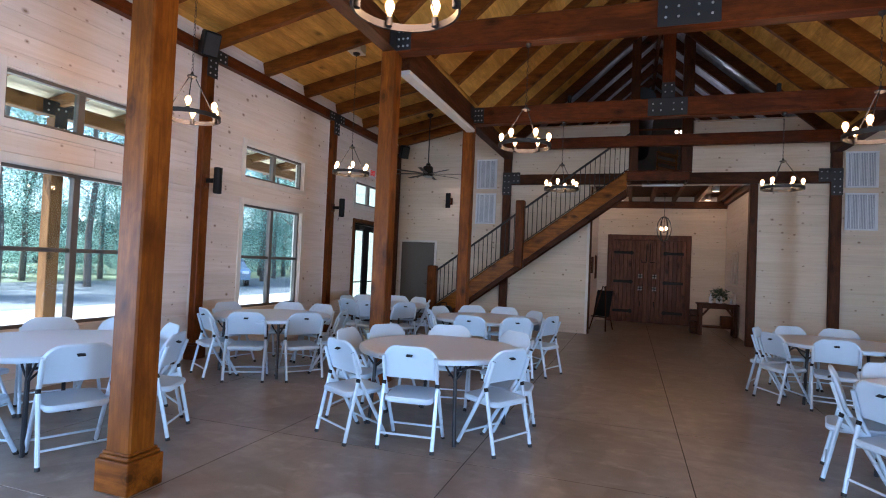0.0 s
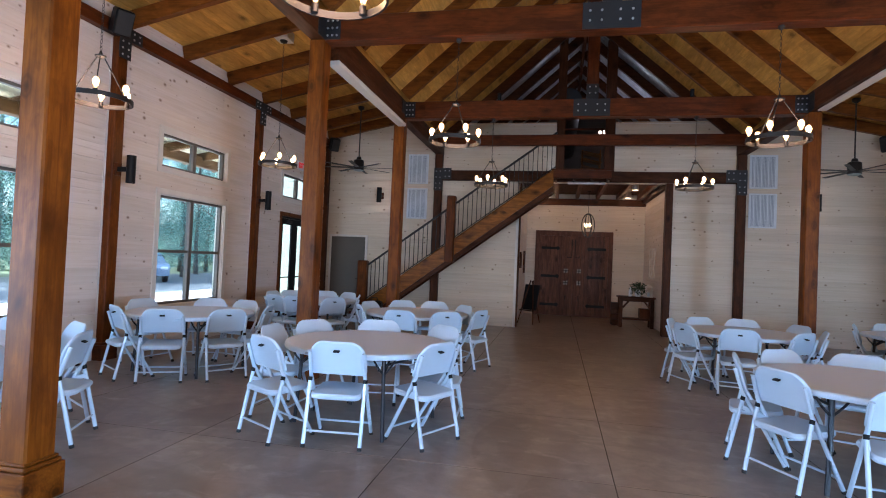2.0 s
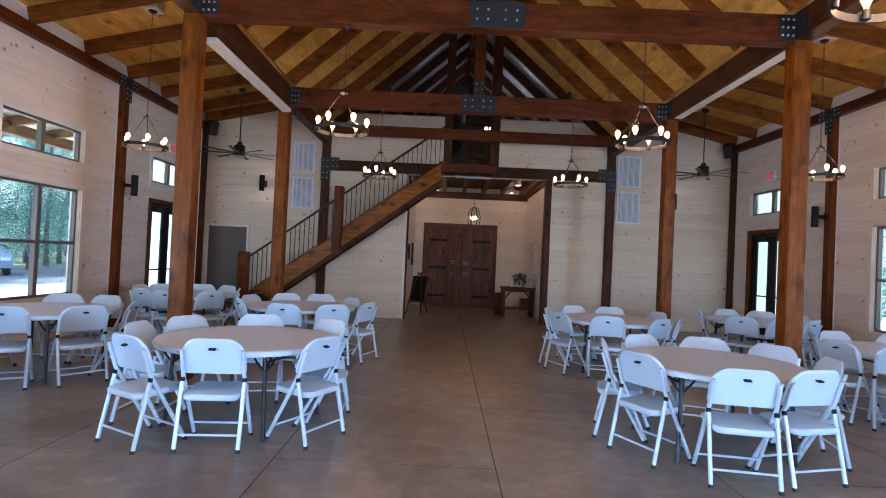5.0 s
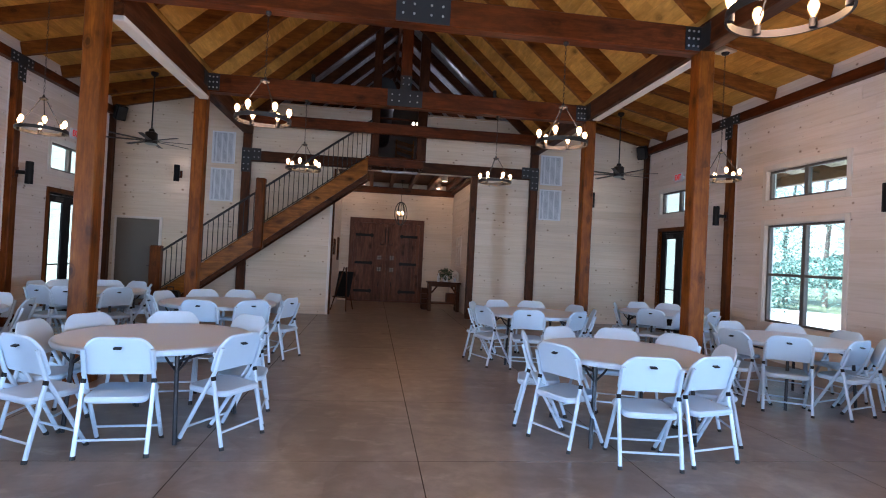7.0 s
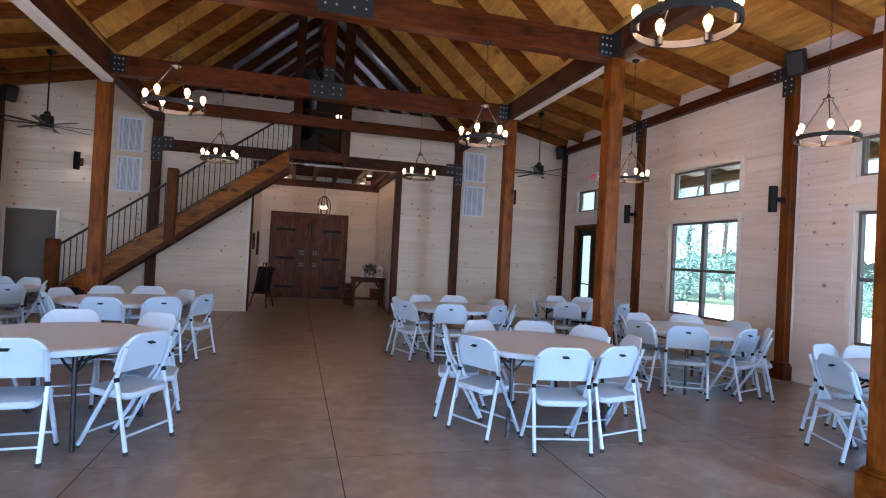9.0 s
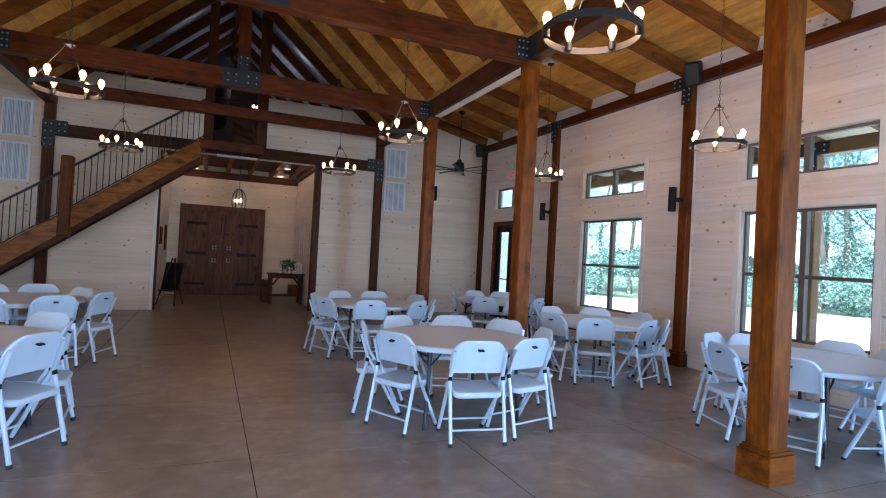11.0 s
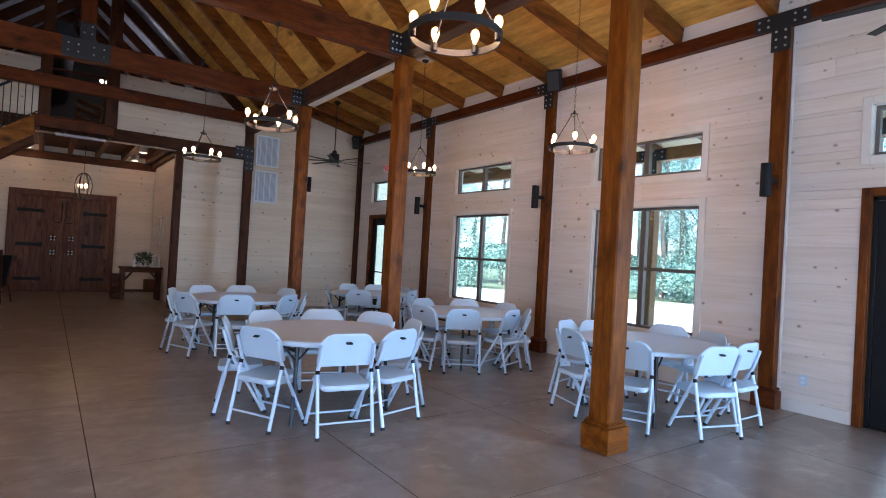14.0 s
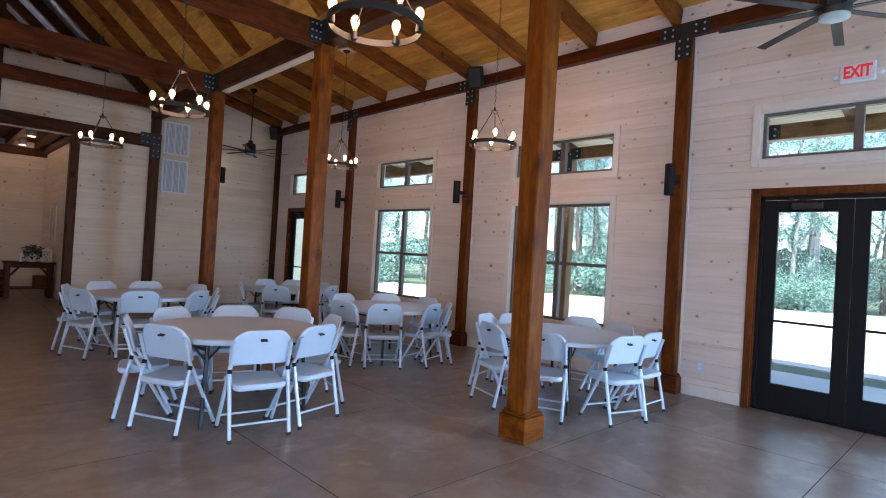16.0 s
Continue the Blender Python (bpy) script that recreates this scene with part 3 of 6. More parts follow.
for sx, nm in ((-1, "ceiling_west_aisle"), (1, "ceiling_east_aisle")):
    geo = ceiling_boards(lambda u: (sx * (W - u), SHED_Z + SHED_S * u), YR, YB, -0.02, W - COLX, 0.135)
    solid(nm, geo, CEIL, "sloping aisle ceiling of honey-coloured pine boards", "ceiling", kind="structure")
    geo = ceiling_boards(lambda u: (sx * (COLX - 0.08 - u), MAIN_Z + MAIN_S * u), YR, YB + 0.1, -0.06, COLX - 0.08, 0.115)
    solid("ceiling_nave", geo, CEIL, "steep ceiling of honey-coloured pine boards", "ceiling", kind="structure")
    geo = ceiling_boards(lambda u: (sx * (COLX - 0.08 - u), MAIN_Z + MAIN_S * u), YB + 0.1, YL, -0.06, COLX - 0.08, 0.115)
    solid("ceiling_loft", geo, PINE_LOFT, "pale boarded ceiling above the loft", "ceiling", kind="structure")
    # roof skin above the boards
    roof = joined(
        ([(sx * 10.2, YR - 0.3, 4.10), (sx * 10.2, PORCH_END, 4.10), (sx * COLX, PORCH_END, 5.62), (sx * COLX, YR - 0.3, 5.62),
          (sx * 10.2, YR - 0.3, 4.22), (sx * 10.2, PORCH_END, 4.22), (sx * COLX, PORCH_END, 5.74), (sx * COLX, YR - 0.3, 5.74)],
         [(0, 1, 2, 3), (4, 7, 6, 5), (0, 4, 5, 1), (1, 5, 6, 2), (2, 6, 7, 3), (3, 7, 4, 0)]),
        ([(sx * 6.8, PORCH_END, 4.86), (sx * 6.8, YL + 0.2, 4.86), (sx * COLX, YL + 0.2, 5.62), (sx * COLX, PORCH_END, 5.62),
          (sx * 6.8, PORCH_END, 4.98), (sx * 6.8, YL + 0.2, 4.98), (sx * COLX, YL + 0.2, 5.74), (sx * COLX, PORCH_END, 5.74)],
         [(0, 1, 2, 3), (4, 7, 6, 5), (0, 4, 5, 1), (1, 5, 6, 2), (2, 6, 7, 3), (3, 7, 4, 0)]),
        ([(sx * (COLX + 0.3), YR - 0.3, 4.6 + 0.9), (sx * (COLX + 0.3), YL + 0.2, 5.5), (0, YL + 0.2, RIDGE + 0.3), (0, YR - 0.3, RIDGE + 0.3),
          (sx * (COLX + 0.3), YR - 0.3, 5.7), (sx * (COLX + 0.3), YL + 0.2, 5.7), (0, YL + 0.2, RIDGE + 0.45), (0, YR - 0.3, RIDGE + 0.45)],
         [(0, 1, 2, 3), (4, 7, 6, 5), (0, 4, 5, 1), (1, 5, 6, 2), (2, 6, 7, 3), (3, 7, 4, 0)]))
    solid("roof", roof, GREY_DOOR, "dark roof over the hall and its porches", "roof", kind="structure")
    knee = solid("wall_knee", joined(cbox(sx * (COLX + 0.02), sx * (COLX + 0.1), YR, YL, 4.48, 5.66, 0.001)), CEIL, "honey pine boards above the long beam", "wall", kind="structure")


# ---- timber frame ----
def bolts(parent, pts, axis, r=0.012):
    """Bolt heads on a plate; axis 'x' or 'y' is the plate's normal, with its sign."""
    turn = {"-y": pose(0, 0, 0, 90), "+x": pose(0, 0, 0, 0, 90), "-x": pose(0, 0, 0, 0, -90)}[axis]
    for p in pts:
        shared("bolt", BOLT_MESH, parent, Matrix.Translation(p) @ turn)


BOLT_MESH = as_mesh("bolt", lathe([(0.014, 0.0), (0.014, 0.007), (0.009, 0.012)], 8), BOLT)

# posts of the two rows
def timber_post():
    ob = thing("timber_post", (0, 0, 0), "square stained timber post on a boxed wooden plinth", "post", "posts of the two rows")
    part("shaft", cbox(-0.1, 0.1, -0.1, 0.1, 0.0, 4.17, 0.012), WOOD_POST[2], ob)
    base = part("plinth", cbox(-0.138, 0.138, -0.138, 0.138, 0.0, 0.205, 0.006), WOOD_POST[0], ob, "boxed wooden plinth")
    part("moulding", joined(cbox(-0.126, 0.126, -0.126, 0.126, 0.203, 0.232, 0.01), cbox(-0.114, 0.114, -0.114, 0.114, 0.231, 0.252, 0.008)), WOOD_POST[0], base)
    return ob


post = timber_post()
post.matrix_basis = pose(-COLX - 0.05, ROWS[0] + 0.01, 0)
for sx in (-1, 1):
    for y in ROWS:
        if (sx, y) != (-1, ROWS[0]):
            copy_thing(post, pose(sx * COLX, y, 0))

# slimmer dark posts against the end wall
for sx in (-1, 1):
    ob = thing("end_post", (sx * COLX, YB - 0.065, 0), "dark stained timber post against the end wall", "post", "posts at the end wall")
    part("shaft", cbox(-0.095, 0.095, -0.065, 0.064, 0, 4.17, 0.01), WOOD_DARK[2], ob)
    pl = part("bracket", joined(cbox(-0.105, 0.105, -0.075, -0.064, 3.27, 3.83, 0.003), cbox(-sx * 0.1, -sx * 0.33, -0.075, -0.064, 3.55, 3.83, 0.003)), STEEL, ob, "black steel bracket")
    bolts(pl, [(dx, -0.075, z) for z in (3.33, 3.45, 3.6, 3.75) for dx in (-0.05, 0.05)] + [(-sx * dx, -0.075, z) for z in (3.62, 3.76) for dx in (0.18, 0.28)], "-y")

# long beams along the post rows
for sx in (-1, 1):
    ob = thing("long_beam", (sx * COLX, 0, 4.325), "long stained timber beam carried by the post row", "beam", "long beams")
    part("timber", cbox(-0.1, 0.1, YR, YB + 0.3, -0.155, 0.155, 0.012), WOOD_DARK[1], ob)
    ob2 = thing("light_channel", (sx * (COLX + 0.03), 7.95, 4.17), "long white channel under the beam", "channel", "white channels")
    if sx < 0:
        part("body", cbox(0.045, 0.20, -1.5, 1.62, -0.215, -0.15, 0.01), WHITE_TRIM, ob2)
        # dark strip that fills the gap above the white body
        part("mount", cbox(0.06, 0.18, -1.48, 1.6, -0.149, -0.001, 0.006), WOOD_DARK[1], ob2, "dark strip between the beam and the white body")
    else:
        part("body", cbox(-0.06, 0.08, -1.5, 1.62, -0.025, -0.001, 0.01), WHITE_TRIM, ob2)

# tie beams with their king posts
for i, y in enumerate(ROWS):
    ob = thing("tie_beam", (0, y, 4.29), "heavy stained timber tie beam with black steel plates", "beam", "tie beams")
    part("timber", cbox(-COLX + 0.1, COLX - 0.1, -0.1, 0.1, -0.157, 0.157, 0.012), WOOD[0], ob)
    part("king_post", cbox(-0.1, 0.1, -0.1, 0.1, 0.157, RIDGE - 4.29 - 0.1, 0.012), WOOD[2], ob)
    pl = part("centre_plate", joined(cbox(-0.315, 0.3, -0.112, -0.1, -0.15, 0.15, 0.003), cbox(-0.105, 0.1, -0.112, -0.1, 0.149, 0.41, 0.003)), STEEL, ob, "black steel plate")
    bolts(pl, [(dx, -0.112, dz) for dx in (-0.235, -0.11, 0.085, 0.215) for dz in (-0.055, 0.055)] + [(dx, -0.112, dz) for dx in (-0.05, 0.05) for dz in (0.25, 0.36)], "-y")
    for sx in (-1, 1):
        pl = part("end_plate", joined(cbox(sx * (COLX - 0.3), sx * (COLX - 0.1), -0.112, -0.1, -0.14, 0.145, 0.003), cbox(sx * (COLX - 0.112), sx * (COLX - 0.1), -0.11, -0.3, -0.14, 0.145, 0.003)), STEEL, ob, "black steel angle plate")
        bolts(pl, [(sx * (COLX - dx), -0.112, dz) for dx in (0.26, 0.2, 0.14) for dz in (-0.09, 0.0, 0.09)], "-y")

# cross beam in front of the stair
solid("cross_beam", cbox(-COLX + 0.1, COLX - 0.1, 12.50, 12.63, 4.25, 4.49, 0.01), WOOD[0], "stained timber beam crossing before the loft", "beam")
solid("loft_edge_beam", cbox(-COLX + 0.095, COLX - 0.095, YB - 0.12, YB - 0.002, 3.53, 3.78, 0.01), WOOD_DARK[0], "dark stained beam at the loft floor edge", "beam")

# rafters
RAFTER_MAIN = as_mesh("rafter", beam((COLX - 0.10, 0, 4.56), (0.03, 0, 4.56 + (COLX - 0.13) * MAIN_S), 0.1, 0.225, 0.006), WOOD_RAFTER)
RAFTER_SHED = as_mesh("rafter", beam((W - 0.02, 0, 4.66), (COLX + 0.1, 0, 4.66 + (W - COLX - 0.12) * SHED_S), 0.1, 0.22, 0.006), WOOD_RAFTER)
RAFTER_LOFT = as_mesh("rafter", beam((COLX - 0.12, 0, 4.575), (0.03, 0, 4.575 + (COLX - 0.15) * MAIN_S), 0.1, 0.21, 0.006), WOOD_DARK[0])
nave_roof = thing("nave_roof", (0, 0, 0), "pairs of stained rafters under the steep ceiling", "rafters", kind="structure")
aisle_roof = thing("aisle_roof", (0, 0, 0), "stained rafters under the sloping aisle ceilings", "rafters", kind="structure")
for y in RAF + [RAF[-1] + 1.185 * k for k in (1, 2)]:
    for sx in (-1, 1):
        flip = Matrix.Translation((0, y, 0)) @ (Matrix.Identity(4) if sx > 0 else pose(0, 0, 0, 0, 0, 180))
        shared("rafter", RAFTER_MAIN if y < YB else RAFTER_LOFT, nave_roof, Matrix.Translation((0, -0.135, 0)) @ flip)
for sx in (-1, 1):
    for y in AISLE_RAF:
        shared("rafter", RAFTER_SHED, aisle_roof, Matrix.Translation((0, y, 0)) @ (Matrix.Identity(4) if sx > 0 else pose(0, 0, 0, 0, 0, 180)))
    shared("rafter", RAFTER_SHED, aisle_roof, Matrix.Translation((0, YB - 0.06, 0)) @ (Matrix.Identity(4) if sx > 0 else pose(0, 0, 0, 0, 0, 180)))
part("ridge_board", cbox(-0.04, 0.04, YR, YL, RIDGE - 0.3, RIDGE - 0.02), WOOD_DARK[1], nave_roof)

# wall posts, eave beams and their steel brackets
for sx in (-1, 1):
    ob = thing("eave_beam", (sx * W, 0, 4.43), "stained timber eave beam along the side wall", "beam", "eave beams")
    part("timber", cbox(-sx * 0.125, -sx * 0.001, YR, YB - 0.001, -0.062, 0.105, 0.008), WOOD[1], ob)
    for y in WALL_ROWS + (YB - 0.1,):
        corner = y > 12
        wp = thing("wall_post", (sx * W, y, 0), "stained timber post against the boarded side wall", "post", "posts along the side walls")
        hw = 0.07 if corner else 0.085
        part("shaft", cbox(-sx * 0.11, -sx * 0.001, -hw, hw, 0.0, 4.367, 0.01), WOOD_DARK[2] if corner else WOOD_WALL, wp)
        part("casing", joined(cbox(-sx * 0.014, -sx * 0.001, -hw - 0.028, -hw - 0.001, 0.0, 4.32, 0.003), cbox(-sx * 0.014, -sx * 0.001, hw + 0.001, hw + 0.028, 0.0, 4.32, 0.003)), WHITE_TRIM, wp, "white casing strips")
        if not corner:
            base = part("plinth", cbox(-sx * 0.155, -sx * 0.001, -0.135, 0.135, 0.0, 0.2, 0.006), WOOD[1], wp, "boxed wooden plinth")
            part("moulding", cbox(-sx * 0.14, -sx * 0.002, -0.118, 0.118, 0.199, 0.235, 0.01), WOOD[1], base)
            xf = -sx * 0.128
            pl = part("bracket", joined(cbox(xf - sx * 0.01, xf, -0.3, 0.3, 4.345, 4.515, 0.003), cbox(xf - sx * 0.01, xf, -0.105, 0.105, 4.08, 4.346, 0.003)), STEEL, wp, "black steel tee bracket")
            bolts(pl, [(xf - sx * 0.01, dy, dz) for dy in (-0.24, -0.14, 0.14, 0.24) for dz in (4.39, 4.47)] + [(xf - sx * 0.01, dy, dz) for dy in (-0.05, 0.05) for dz in (4.13, 4.22, 4.31)], "-x" if sx > 0 else "+x")


# ---- windows and doors in the side walls ----
def glazing(parent, sx, a, b, z0, z1, cols, rows_z=(), fw=0.05, deep=0.07, x_in=0.05):
    """Frame bars and panes set in an opening of a side wall."""
    x0, x1 = sx * (W + x_in), sx * (W + x_in + deep)
    bars = [cbox(x0, x1, a, b, z0, z0 + fw), cbox(x0, x1, a, b, z1 - fw, z1), cbox(x0, x1, a, a + fw, z0 + fw, z1 - fw), cbox(x0, x1, b - fw, b, z0 + fw, z1 - fw)]
    step = (b - a) / cols
    for i in range(1, cols):
        bars.append(cbox(x0 - sx * 0.004, x1 + sx * 0.004, a + i * step - fw * 0.8, a + i * step + fw * 0.8, z0 + fw, z1 - fw))
    for z in rows_z:
        for i in range(cols):
            bars.append(cbox(x0 + sx * 0.004, x1 - sx * 0.006, a + i * step + fw * 0.8, a + (i + 1) * step - fw * 0.8, z - 0.024, z + 0.024))
    part("window_frame", joined(*bars), BRONZE, parent, "bronze-grey window frame")
    for i in range(cols):
        zs = [z0 + fw, *rows_z, z1 - fw]
        for za, zb in zip(zs, zs[1:]):
            p = part("pane", cbox(sx * (W + x_in + 0.032), sx * (W + x_in + 0.038), a + i * step + 0.02, a + (i + 1) * step - 0.02, za - 0.005, zb + 0.005, 0.001), GLASS, parent, "clear glass pane", False)
            p.visible_shadow = False


def casing(parent, sx, a, b, z0, z1, w, material, foot=True):
    x0, x1 = sx * (W - 0.022), sx * (W + 0.001)
    bars = [cbox(x0, x1, a - w, a, z0 - (w if foot else 0), z1 + w, 0.003), cbox(x0, x1, b, b + w, z0 - (w if foot else 0), z1 + w, 0.003), cbox(x0, x1, a, b, z1, z1 + w, 0.003)]
    if foot:
        bars.append(cbox(x0, x1, a, b, z0 - w, z0, 0.003))
    part("casing", joined(*bars), material, parent)
    rev = [cbox(sx * W, sx * (W + 0.17), a - 0.001, a + 0.012, z0, z1, 0.001), cbox(sx * W, sx * (W + 0.17), b - 0.012, b + 0.001, z0, z1, 0.001),
           cbox(sx * W, sx * (W + 0.17), a, b, z1 - 0.012, z1 + 0.001, 0.001)]
    if foot:
        rev.append(cbox(sx * W, sx * (W + 0.17), a, b, z0 - 0.001, z0 + 0.012, 0.001))
    part("reveal", joined(*rev), material, parent)


k = 0
for sx in (-1, 1):
    for a, b in WIN:
        k += 1
        ob = thing("window_%d" % k, (0, 0, 0), "tall double sash window with a bronze-grey frame", "window", "tall windows", "structure")
        casing(ob, sx, a, b, SILL, HEAD, 0.085, WHITE_TRIM)
        glazing(ob, sx, a, b, SILL, HEAD, 2, (1.485,))
        k += 1
        ob = thing("window_%d" % k, (0, 0, 0), "low two-light transom window near the eaves", "window", "transom windows", "structure")
        casing(ob, sx, a, b, TR0, TR1, 0.085, WHITE_TRIM)
        glazing(ob, sx, a, b, TR0, TR1, 2)


def double_door(name, sx, a, b):
    ob = thing(name, (0, 0, 0), "black framed double glass door with a stained wooden casing", "door", "glass doors", "structure")
    casing(ob, sx, a + 0.075, b - 0.075, 0.0, DOOR_H - 0.075, 0.075, WOOD_WALL, False)
    a, b, top = a + 0.087, b - 0.087, DOOR_H - 0.087
    x0, x1 = sx * (W + 0.045), sx * (W + 0.12)
    part("door_frame", joined(cbox(x0, x1, a, a + 0.04, 0, top), cbox(x0, x1, b - 0.04, b, 0, top), cbox(x0, x1, a, b, top - 0.04, top), cbox(x0, x1, a, b, 0.0, 0.02)), BLACK, ob)
    mid = (a + b) / 2
    for i, (p, q) in enumerate(((a + 0.042, mid - 0.002), (mid + 0.002, b - 0.042))):
        xa, xb = sx * (W + 0.055), sx * (W + 0.1)
        st, z0, z1 = 0.135, 0.022, top - 0.045
        leaf = part("door_leaf", joined(cbox(xa, xb, p, p + st, z0, z1), cbox(xa, xb, q - st, q, z0, z1), cbox(xa, xb, p + st, q - st, z0, 0.31), cbox(xa, xb, p + st, q - st, z1 - 0.13, z1),
                                        cbox(xa, xb, p + st, q - st, 0.985, 1.01)), BLACK, ob)
        for za, zb in ((0.30, 0.99), (1.005, z1 - 0.12)):
            pn = part("pane", cbox(sx * (W + 0.074), sx * (W + 0.08), p + st - 0.01, q - st + 0.01, za, zb, 0.001), GLASS, leaf, "clear glass pane", False)
            pn.visible_shadow = False
        part("closer", joined(cbox(sx * (W + 0.01), sx * (W + 0.054), (p + q) / 2 - 0.14, (p + q) / 2 + 0.14, z1 - 0.1, z1 - 0.035), beam((sx * (W + 0.0), (p + q) / 2 - 0.1, z1 - 0.03), (sx * (W + 0.0), (p + q) / 2 + 0.16, z1 + 0.02), 0.02, 0.012)), IRON, leaf, "metal door closer")
    return ob


double_door("door_1", 1, *DOOR_R)
double_door("door_2", 1, *DOOR_FAR)
double_door("door_3", -1, *DOOR_FAR)
for sx, (a, b) in ((1, DOOR_R), (1, DOOR_FAR), (-1, DOOR_FAR)):
    k += 1
    ob = thing("window_%d" % k, (0, 0, 0), "low two-light transom window above a glass door", "window", "transom windows", "structure")
    casing(ob, sx, a + 0.06, b - 0.06, TR0, TR1, 0.085, WHITE_TRIM)
    glazing(ob, sx, a + 0.06, b - 0.06, TR0, TR1, 2)

# baseboards
solid("baseboard", joined(*[cbox(sx * (W - 0.018), sx * (W - 0.0005), a, b, 0.0, 0.14, 0.004) for sx in (-1, 1)
      for a, b in ((YR, -0.1), (1.91, 2.55), (2.86, 6.14), (6.44, 9.7), (10.01, DOOR_FAR[0] - 0.01), (DOOR_FAR[1] + 0.01, YB - 0.2)) if b > a]),
     WHITE_TRIM, "white-washed baseboards along the side walls", "baseboard", kind="structure")


# ---- tables and chairs ----
def rounded(w, h, r, n=5, top_only=False):
    """Outline of a rounded rectangle, centred."""
    out = []
    for cx, cy, a0 in ((w / 2 - r, h / 2 - r, 0), (-w / 2 + r, h / 2 - r, 90), (-w / 2 + r, -h / 2 + r, 180), (w / 2 - r, -h / 2 + r, 270)):
        for i in range(n + 1):
            t = radians(a0 + 90 * i / n)
            out.append((cx + r * math.cos(t), cy + r * math.sin(t)))
    return out


def panel(outline, thick, bow, m):
    """A moulded plastic panel: a plate bowed along x, placed by m."""
    v, f = slab_outline(outline, thick)
    v = [(x, y, z - bow * (x * x)) for x, y, z in v]
    return moved((v, f), m)


def folding_chair():
    """Facing +y; the origin lies midway between the four feet."""
    ob = thing("folding_chair", (0, 0, 0), "white plastic folding chair with a grey-white tube frame", "chair", "folding chairs round the tables")
    seat_m = Matrix.Translation((0, -0.012, 0.437)) @ pose(0, 0, 0, 3)
    outline = [(x * (1.0 + 0.12 * y), y) for x, y in rounded(0.415, 0.385, 0.07)]
    seat = part("seat", panel(outline, 0.046, 0.18, seat_m), PLASTIC, ob, "moulded white plastic seat")
    back_m = Matrix.Translation((0, -0.150, 0.680)) @ pose(0, 0, 0, 108)
    out = [(x * (1 - 0.2 * y), y + (0.042 * (1 - (x / 0.24) ** 2) if y > 0 else -0.016 * (1 - (x / 0.24) ** 2))) for x, y in rounded(0.472, 0.262, 0.108, 8)[:18] + rounded(0.462, 0.262, 0.034, 8)[18:]]
    back = part("backrest", panel(out, 0.026, 0.42, back_m), PLASTIC, ob, "moulded white plastic backrest")
    part("handle_slot", moved(cbox(-0.026, 0.026, 0.080, 0.090, -0.018, 0.0185, 0.002), back_m), BLACK, back, "dark hand slot")
    for sx in (-1, 1):
        x = sx * 0.224
        part("front_leg", tube([(sx * 0.221, -0.170, 0.752), (x, -0.108, 0.56), (x, -0.07, 0.495), (x, 0.205, 0.014)], 0.0158), CHAIR_TUBE, ob, "grey-white tube from backrest to front foot")
        part("rear_leg", tube([(sx * 0.229, -0.103, 0.52), (sx * 0.229, -0.213, 0.014)], 0.0158), CHAIR_TUBE, ob, "grey-white rear leg")
        part("hinge", tube([(sx * 0.228, -0.101, 0.532), (sx * 0.229, -0.109, 0.502)], 0.0182), BLACK, ob, "black plastic joint")
        part("seat_bracket", beam((sx * 0.212, -0.125, 0.452), (sx * 0.212, -0.02, 0.405), 0.006, 0.035), CHAIR_TUBE, ob, "flat steel seat bracket")
        part("foot_cap", tube([(x, 0.197, 0.028), (x, 0.213, 0.0)], 0.0182), RUBBER, ob, "black rubber foot")
        part("foot_cap", tube([(sx * 0.229, -0.2105, 0.026), (sx * 0.229, -0.2155, 0.0)], 0.0182), RUBBER, ob, "black rubber foot")
    part("cross_bar", tube([(-0.229, -0.19, 0.125), (0.229, -0.19, 0.125)], 0.009), CHAIR_TUBE, ob)
    part("cross_bar", tube([(-0.224, 0.145, 0.118), (0.224, 0.145, 0.118)], 0.009), CHAIR_TUBE, ob)
    part("cross_bar", tube([(-0.222, -0.022, 0.405), (0.222, -0.022, 0.405)], 0.009), CHAIR_TUBE, ob)
    return ob


